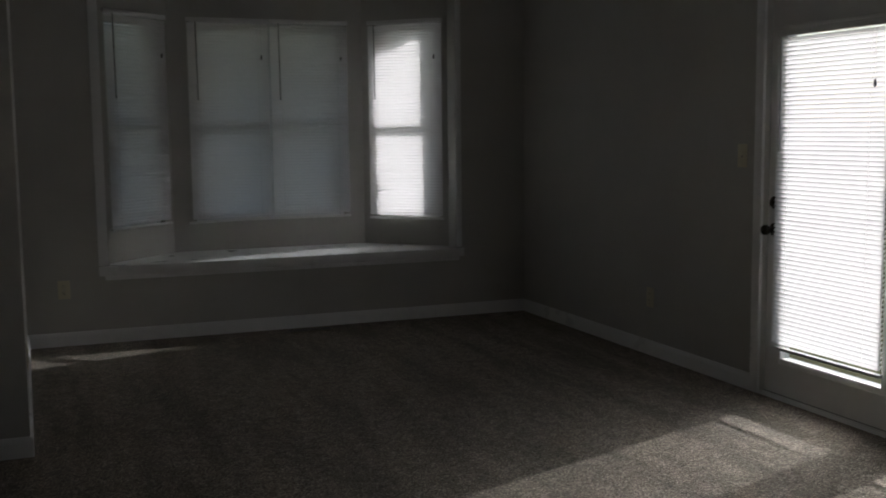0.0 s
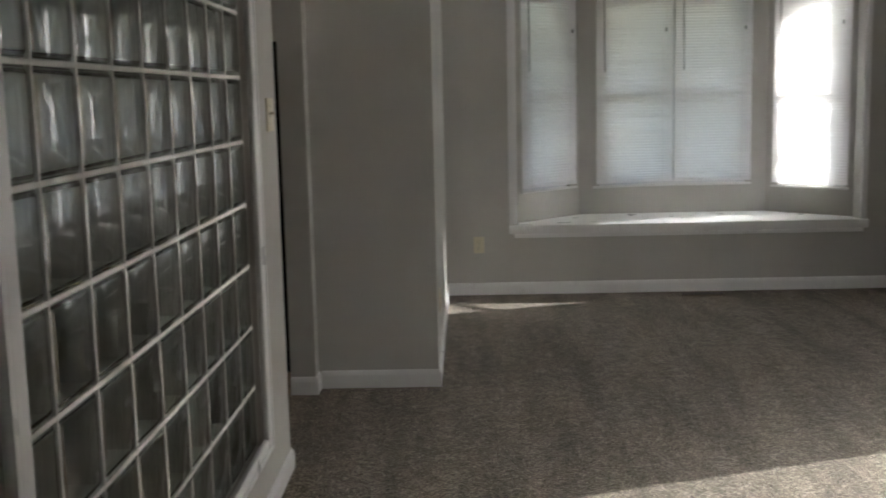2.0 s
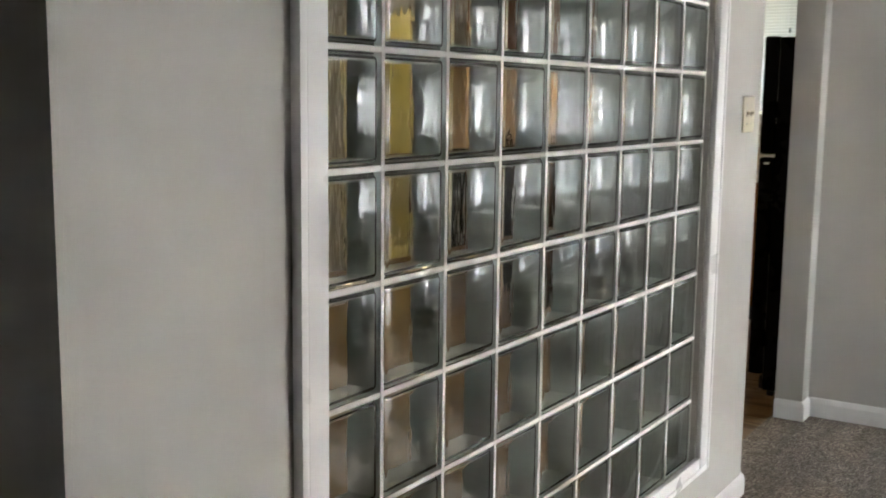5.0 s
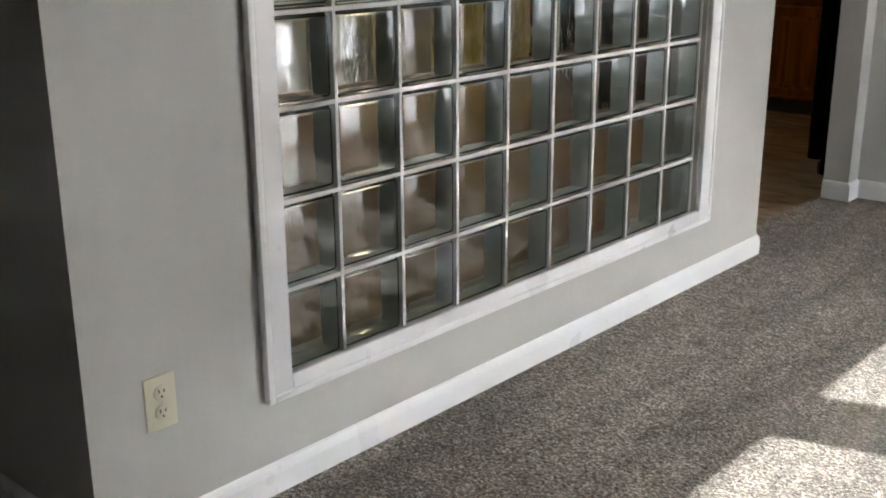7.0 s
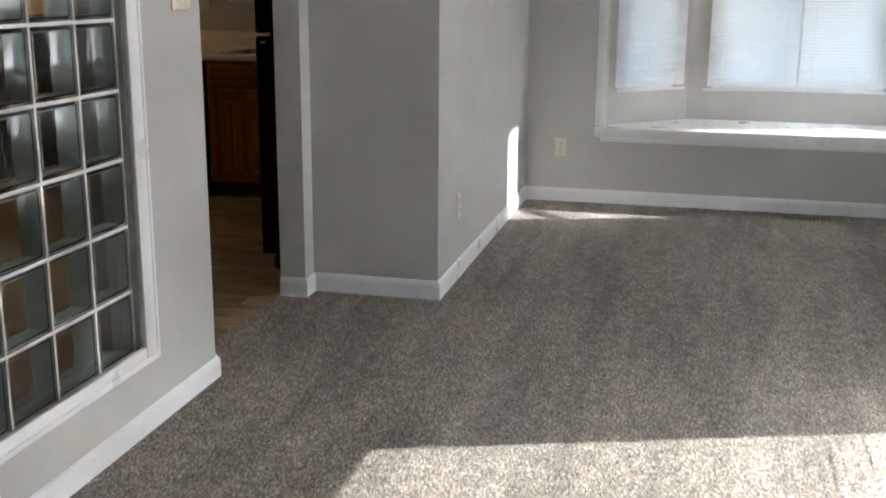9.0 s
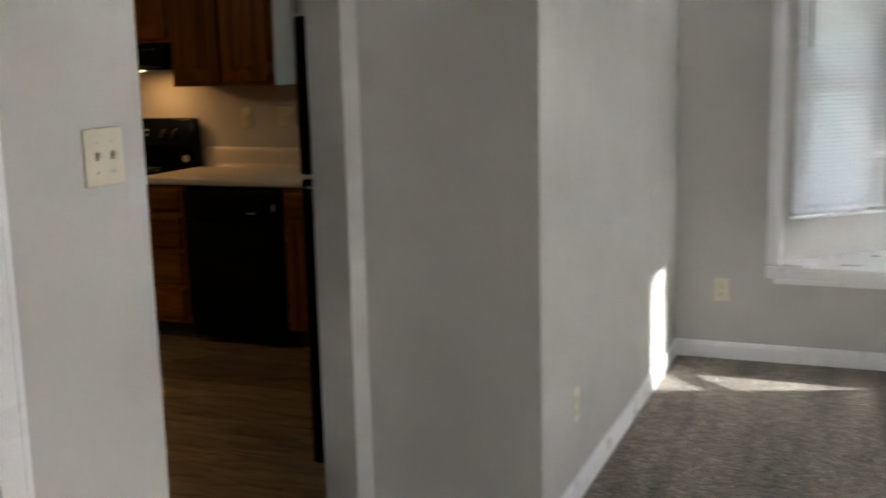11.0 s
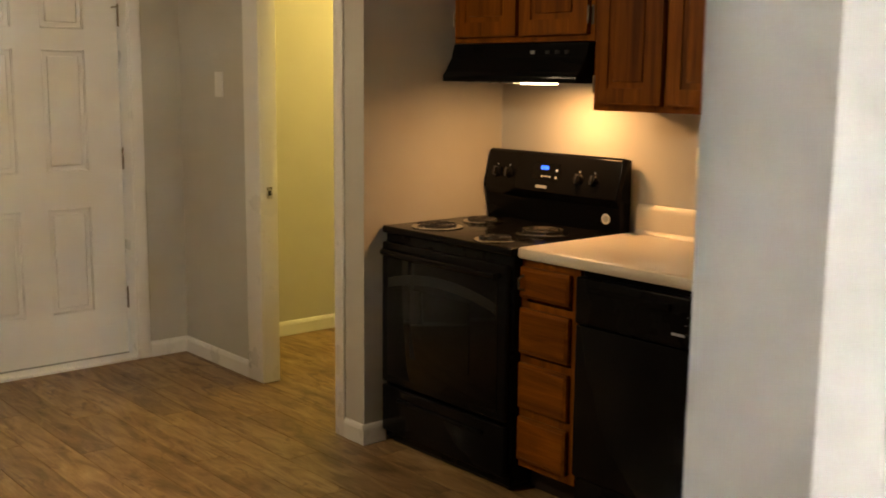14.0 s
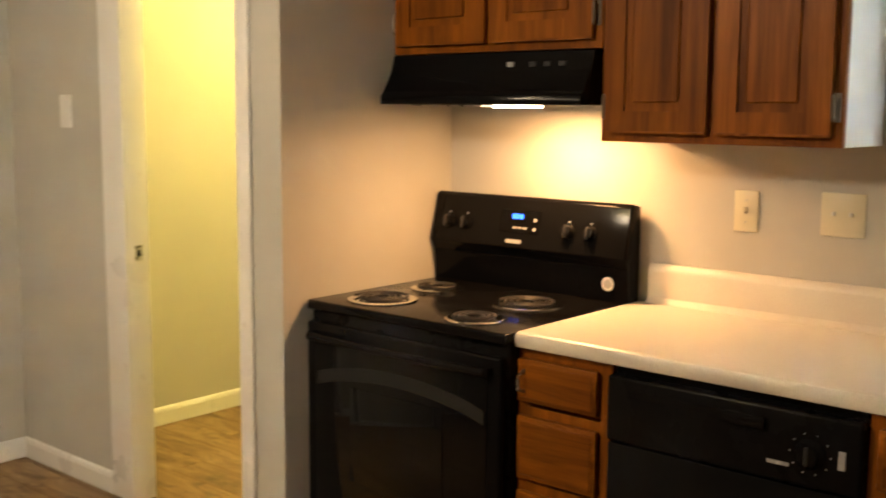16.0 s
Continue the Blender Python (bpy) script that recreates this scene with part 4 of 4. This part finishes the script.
part("access_panel", box(0.006, 0.602, -0.010, 0.008, 0.040, 0.145, 0.004), SATIN_BLACK, dwash)
dl = part("dial", turned([(0.034, 0.0), (0.034, 0.004), (0.026, 0.010), (0.022, 0.022), (0.012, 0.024)], 28, pose(0.50, -0.026, 0.765, 90, 0, 0)), GLOSS_BLACK, dwash)
part("dial_grip", box(0.496, 0.504, -0.054, -0.046, 0.745, 0.785, 0.002, 1), DARK, dl)
for i in range(10):
    a = i / 10 * 2 * math.pi
    part("dial_mark", box(0.4985 + 0.044 * math.cos(a), 0.5015 + 0.044 * math.cos(a), -0.0268, -0.0262, 0.7635 + 0.044 * math.sin(a), 0.7665 + 0.044 * math.sin(a)), GREY_MARK, dwash, "", False)
part("maker_mark", box(0.405, 0.455, -0.0268, -0.0262, 0.728, 0.736), GREY_MARK, dwash, "plain grey name bar", False)
part("button", box(0.56, 0.575, -0.029, -0.026, 0.745, 0.785, 0.001, 1), GREY_MARK, dwash)

sb = base_unit(-1.428, 0.90, "stained oak sink base cabinet")
part("face_frame", wall_mesh(0, 0.90, 0.0, 0.019, 0.10, 0.872, [(0.04, 0.43, 0.14, 0.67), (0.47, 0.86, 0.14, 0.67)]), OAK, sb, "", False)
for a, b in ((0.022, 0.438), (0.462, 0.878)):
    drawer_front(sb, a, b, 0.715, 0.845, 0.0)
    raised_door(sb, a, b, 0.115, 0.690, 0.0, 1 if a > 0.2 else -1)
eb = base_unit(-0.526, 0.90, "stained oak base cabinet at the end of the worktop")
part("face_frame", wall_mesh(0, 0.90, 0.0, 0.019, 0.10, 0.872, [(0.04, 0.43, 0.14, 0.67), (0.47, 0.86, 0.14, 0.67)]), OAK, eb, "", False)
for a, b in ((0.022, 0.438), (0.462, 0.878)):
    drawer_front(eb, a, b, 0.715, 0.845, 0.0)
    raised_door(eb, a, b, 0.115, 0.690, 0.0)

ct = thing("worktop", -2.318, 2.936, 0.874, "cream laminate worktop with an integral backsplash", "countertop")
KX = 2.318 + BX - 0.122
SK = (0.99, 1.69, 0.075, 0.50)      # sink cut-out in the worktop's own coordinates


def slab_with_hole(w, d, h, hole):
    bm = wall_mesh(0, w, 0, h, 0.014, d, [hole])
    for v in bm.verts:
        v.co = Vector((v.co.x, v.co.z, v.co.y))
    return bm


part("slab", slab_with_hole(KX, 0.622, 0.040, SK), COUNTER, ct, "", False)
nose = [(0.0142, 0.0), (0.004, 0.002), (0.0, 0.010), (0.0, 0.028), (0.004, 0.0365), (0.0142, 0.040)]
part("front_edge", prism(nose, 0, 0.0, KX), COUNTER, ct)
part("backsplash", prism([(0.612, 0.0401), (0.612, 0.132), (0.616, 0.146), (0.626, 0.156), (0.634, 0.156), (0.634, 0.0401)], 0, 0.028, KX), COUNTER, ct, "cream backsplash with a rounded cap")
part("cove", prism([(0.6119, 0.0402), (0.596, 0.0402), (0.606, 0.046), (0.6119, 0.058)], 0, 0.028, KX), COUNTER, ct)

sk = thing("sink", -2.318 + SK[0], 2.936 + SK[2], 0.914, "stainless steel drop-in kitchen sink", "sink")
sw_, sd_ = SK[1] - SK[0], SK[3] - SK[2]
part("rim", wall_mesh(-0.012, sw_ + 0.012, -0.012, 0.014, 0.0005, 0.006), STEEL, sk, "", False)
part("rim", wall_mesh(-0.012, sw_ + 0.012, sd_ - 0.06, sd_ + 0.012, 0.0005, 0.006), STEEL, sk, "", False)
part("rim", box(-0.012, 0.016, 0.0142, sd_ - 0.0602, 0.0005, 0.006), STEEL, sk, "", False)
part("rim", box(sw_ - 0.016, sw_ + 0.012, 0.0142, sd_ - 0.0602, 0.0005, 0.006), STEEL, sk, "", False)
bowl = bmesh.new()
for b in ((0.0145, 0.018, 0.016, sd_ - 0.062, -0.17, 0.0), (sw_ - 0.018, sw_ - 0.0145, 0.016, sd_ - 0.062, -0.17, 0.0), (0.0145, sw_ - 0.0145, 0.0125, 0.016, -0.17, 0.0), (0.0145, sw_ - 0.0145, sd_ - 0.062, sd_ - 0.0585, -0.17, 0.0), (0.0145, sw_ - 0.0145, 0.0125, sd_ - 0.0585, -0.174, -0.170)):
    box(*b, bm=bowl)
part("bowl", bowl, STEEL, sk, "", False)
fc = thing("faucet", -1.100, 3.401, 0.920, "chrome kitchen faucet with an arched spout", "faucet")
part("base", box(-0.09, 0.09, -0.025, 0.025, 0, 0.016, 0.007, 2), CHROME, fc)
sp = [(0, 0, 0.01), (0, 0, 0.14)] + [(0, -0.075 + 0.075 * math.cos(a), 0.14 + 0.075 * math.sin(a)) for a in (0.4, 0.8, 1.2, 1.6, 2.0, 2.4, 2.8, 3.14)] + [(0, -0.15, 0.10)]
part("spout", tube(sp, 0.011), CHROME, fc)
part("handle", tube([(0.06, 0, 0.012), (0.06, 0, 0.05), (0.10, -0.02, 0.07)], 0.009, 8), CHROME, fc)

switch_plate(pose(-2.0, YK, 1.203), 1, "almond toggle switch above the backsplash")
ks = switch_plate(pose(-1.732, YK, 1.210), 2, "almond double plate with a dial above the backsplash", PLASTIC, False)
for x in (-0.023, 0.023):
    part("toggle", box(x - 0.004, x + 0.004, -0.016, -0.006, -0.002, 0.008, 0.0015, 1), WHITE_PLASTIC, ks)
wp = tagged(new_at("wall_plate", None, pose(-4.49, YP0, 1.458)), "blank white wall plate beside the pantry", "wall plate")
part("cover_plate", box(-0.036, 0.036, -0.012, 0, -0.062, 0.062, 0.004), WHITE_PLASTIC, wp)
pp = switch_plate(pose(-4.88, 3.475, 0.90, 0, 0, 90), 1, "tall almond plate on the pantry wall", PLASTIC, False)
pp.scale = (0.9, 1, 2.1)
sp_ = thing("strike_plate", -4.0945, 3.0, 0.944, "worn steel strike plate in the pantry jamb", "strike plate")
part("plate", box(0, 0.0018, -0.016, 0.016, -0.029, 0.029, 0.0008, 1), STEEL, sp_)
part("latch_hole", box(0.0015, 0.0024, -0.008, 0.008, -0.012, 0.012), DARK, sp_, "", False)

# ---------------------------------------------------------------- kitchen: panelled door
pd = tagged(new_at("door_panelled", None, pose(XD - 0.10, KD0, 0)), "white six-panel door, closed, with steel hinges", "door", "", "structure")
DWID = KD1 - KD0
cols = ((0.185, 0.385), (0.525, 0.745))
rows_ = ((0.275, 0.820), (1.010, 1.620), (1.725, 1.915))
leaf_holes = [(a, b, c, d) for a, b in cols for c, d in rows_]
part("leaf", wall_mesh(-0.044, 0.0, 0.003, DWID - 0.003, 0.012, 2.03, leaf_holes), DOOR, pd, "", False)
for a, b in cols:
    for c, d in rows_:
        pn = part("panel", box(-0.036, -0.0150, a - 0.002, b + 0.002, c - 0.002, d + 0.002), DOOR, pd, "", False)
        part("raised_field", prism([(a + 0.030, c + 0.030), (b - 0.030, c + 0.030), (b - 0.030, d - 0.030), (a + 0.030, d - 0.030)], 0, -0.0152, -0.0045, 0.0085, 2), DOOR, pn)
        for q in ((a, a + 0.008, c, d), (b - 0.008, b, c, d), (a + 0.008, b - 0.008, c, c + 0.008), (a + 0.008, b - 0.008, d - 0.008, d)):
            part("sticking", box(-0.0152, -0.0030, q[0], q[1], q[2], q[3], 0.005, 2), DOOR, pn)
for z in (0.32, 1.064, 1.80):
    hg = part("hinge", rod((0.007, DWID + 0.002, z - 0.055), (0.007, DWID + 0.002, z + 0.055), 0.007, None, 10), BRONZE, pd, "worn steel butt hinge")
    part("hinge_tip", rod((0.007, DWID + 0.002, z + 0.055), (0.007, DWID + 0.002, z + 0.063), 0.005, 0.002, 8), BRONZE, hg)
part("stop_arm", tube([(0.007, DWID, 1.842), (0.04, DWID - 0.03, 1.842), (0.05, DWID - 0.05, 1.838)], 0.004, 8), BRONZE, pd, "hinge-pin door stop")
part("sweep", box(-0.046, 0.004, 0.004, DWID - 0.004, 0.013, 0.022), RUBBER, pd, "grey door sweep")

# kitchen ceiling lamp: unseen, its spot and tint chosen to fill the door wall
kl = thing("ceiling_lamp", -2.9, 0.9, H, "unseen warm bowl lamp on the kitchen ceiling, placed as fill", "ceiling lamp")
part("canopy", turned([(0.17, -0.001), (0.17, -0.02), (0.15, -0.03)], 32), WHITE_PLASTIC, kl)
part("bowl", turned([(0.15, -0.03), (0.145, -0.06), (0.11, -0.10), (0.05, -0.125), (0.01, -0.13)], 32), LAMP_GLOBE, kl, "glowing bowl of the unseen fill lamp")
kitchen = new_at("kitchen_fill_lamp", bpy.data.lights.new("kitchen_fill_lamp", "POINT"), pose(-2.9, 0.9, 2.26))
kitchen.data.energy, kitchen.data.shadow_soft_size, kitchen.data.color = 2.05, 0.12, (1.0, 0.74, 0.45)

# pantry lamp
pl = thing("ceiling_lamp", -4.0, 4.35, H, "lit warm globe lamp on the pantry ceiling", "ceiling lamp")
part("canopy", turned([(0.06, -0.001), (0.06, -0.02), (0.03, -0.03)], 24), WHITE_PLASTIC, pl)
part("globe", turned([(0.03, -0.03), (0.08, -0.07), (0.09, -0.11), (0.07, -0.16), (0.02, -0.18)], 24), LAMP_GLOBE, pl, "glowing yellow-white globe")
pantry = new_at("pantry_lamp", bpy.data.lights.new("pantry_lamp", "POINT"), pose(-4.0, 4.35, 2.12))
pantry.data.energy, pantry.data.shadow_soft_size, pantry.data.color = 1.8, 0.09, (1.0, 0.69, 0.15)

# ---------------------------------------------------------------- kitchen window over the sink
kw = tagged(new_at("window_kitchen", None, pose(WX0, YK, 0)), "white kitchen window over the sink with a blind", "window", "", "structure")
ww = WX1 - WX0
for b in ((0, 0.04, WZ0, WZ1), (ww - 0.04, ww, WZ0, WZ1), (0.04, ww - 0.04, WZ1 - 0.04, WZ1), (0.04, ww - 0.04, WZ0, WZ0 + 0.04), (ww / 2 - 0.02, ww / 2 + 0.02, WZ0 + 0.04, WZ1 - 0.04)):
    part("window_frame", box(b[0], b[1], 0.05, 0.11, b[2], b[3], 0.003), PVC, kw)
for a, b in ((0.04, ww / 2 - 0.02), (ww / 2 + 0.02, ww - 0.04)):
    pn = part("pane", box(a, b, 0.078, 0.082, WZ0 + 0.04, WZ1 - 0.04), PANE_GLASS, kw, "clear window pane", False)
    pn.visible_shadow = False
part("window_sill", box(-0.03, ww + 0.03, -0.03, 0.049, WZ0 - 0.025, WZ0 - 0.001, 0.004), TRIM, kw)
mini_blind(pose(WX0 + 0.01, YK + 0.03, 0), ww - 0.02, WZ0 + 0.02, WZ1 - 0.005, 62, "half-closed white slatted blind over the sink")

# ---------------------------------------------------------------- glass blocks
gp = tagged(new_at("glass_block_panel", None, pose(-0.056, GLASS_Y, GLASS_Z)), "panel of clear glass blocks in white mortar", "glass blocks", "", "structure")
J = 0.0095
for i in range(10):
    y = i * COL
    part("mortar_joint", box(-0.0385, 0.0385, max(0.0, y - J / 2), min(9 * COL, y + J / 2), 0, 9 * ROW), MORTAR, gp, "", False)
for j in range(10):
    z = j * ROW
    part("mortar_joint", box(-0.0378, 0.0378, 0.0005, 9 * COL - 0.0005, max(0.0005, z - J / 2), min(9 * ROW - 0.0005, z + J / 2)), MORTAR, gp, "", False)


def block_mesh():
    w, h, d = COL - J - 0.001, ROW - J - 0.001, 0.080
    bm = box(-d / 2, d / 2, -w / 2, w / 2, -h / 2, h / 2, 0.005, 2)
    bmesh.ops.recalc_face_normals(bm, faces=bm.faces)
    inner = box(-d / 2 + 0.007, d / 2 - 0.007, -w / 2 + 0.007, w / 2 - 0.007, -h / 2 + 0.007, h / 2 - 0.007, 0.010, 3)
    bmesh.ops.recalc_face_normals(inner, faces=inner.faces)
    bmesh.ops.reverse_faces(inner, faces=inner.faces)
    tmp = bpy.data.meshes.new("tmp")
    inner.to_mesh(tmp)
    inner.free()
    bm.from_mesh(tmp)
    bpy.data.meshes.remove(tmp)
    me = bpy.data.meshes.new("glass_block")
    bm.to_mesh(me)
    bm.free()
    me.materials.append(BLOCK_GLASS)
    me.materials.append(EDGE_COAT)
    for f in me.polygons:
        c, nn = f.center, f.normal
        if abs(nn.x) < 0.05 and (abs(c.y) > w / 2 - 0.002 or abs(c.z) > h / 2 - 0.002):
            f.material_index = 1
    me.polygons.foreach_set("use_smooth", [True] * len(me.polygons))
    return me


BLOCK = block_mesh()
for i in range(9):
    for j in range(9):
        b = new("glass_block", BLOCK)
        b.parent = gp
        b.location = (0.0, (i + 0.5) * COL, (j + 0.5) * ROW)

# ---------------------------------------------------------------- kitchen floor planks
kf = tagged(new_at("floor_planks", None, pose(0, 0, 0)), "brown wood-look vinyl plank floor", "", "", "structure")
PW = 0.152
plank_meshes = {}
rng = random.Random(4)


def plank(x0, x1, y0, y1):
    key = (round(x1 - x0, 3), round(y1 - y0, 3))
    if key not in plank_meshes:
        bm = prism([(0.0006, 0.0006), (key[0] - 0.0006, 0.0006), (key[0] - 0.0006, key[1] - 0.0006), (0.0006, key[1] - 0.0006)], 2, -0.011, -0.002)
        bmesh.ops.bevel(bm, geom=[e for e in bm.edges if all(v.co.z > -0.005 for v in e.verts)], offset=0.0012, segments=1, affect="EDGES")
        plank_meshes[key] = finish(bm, "plank", PLANK)
    o = new("plank", plank_meshes[key])
    o.parent = kf
    o.location = (x0, y0, 0)


def plank_field(X0, X1, Y0, Y1, shift):
    y = Y0
    r = 0
    while y < Y1 - 0.01:
        yb = min(Y1, y + PW)
        x = X0 - [0.0, 0.45, 0.85, 0.25, 0.65][(r + shift) % 5]
        while x < X1 - 0.01:
            a, b = max(X0, x), min(X1, x + 1.22)
            if b - a > 0.02:
                plank(a, b, y, yb)
            x += 1.22
        y = yb
        r += 1


plank_field(XD, CARPET_EDGE, GY0 + 0.12, YP0, 0)
plank_field(-4.88, SX0, YP1 - 0.075, 5.55, 2)
plank_field(SX1, BX - 0.12, YP0, YK, 3)
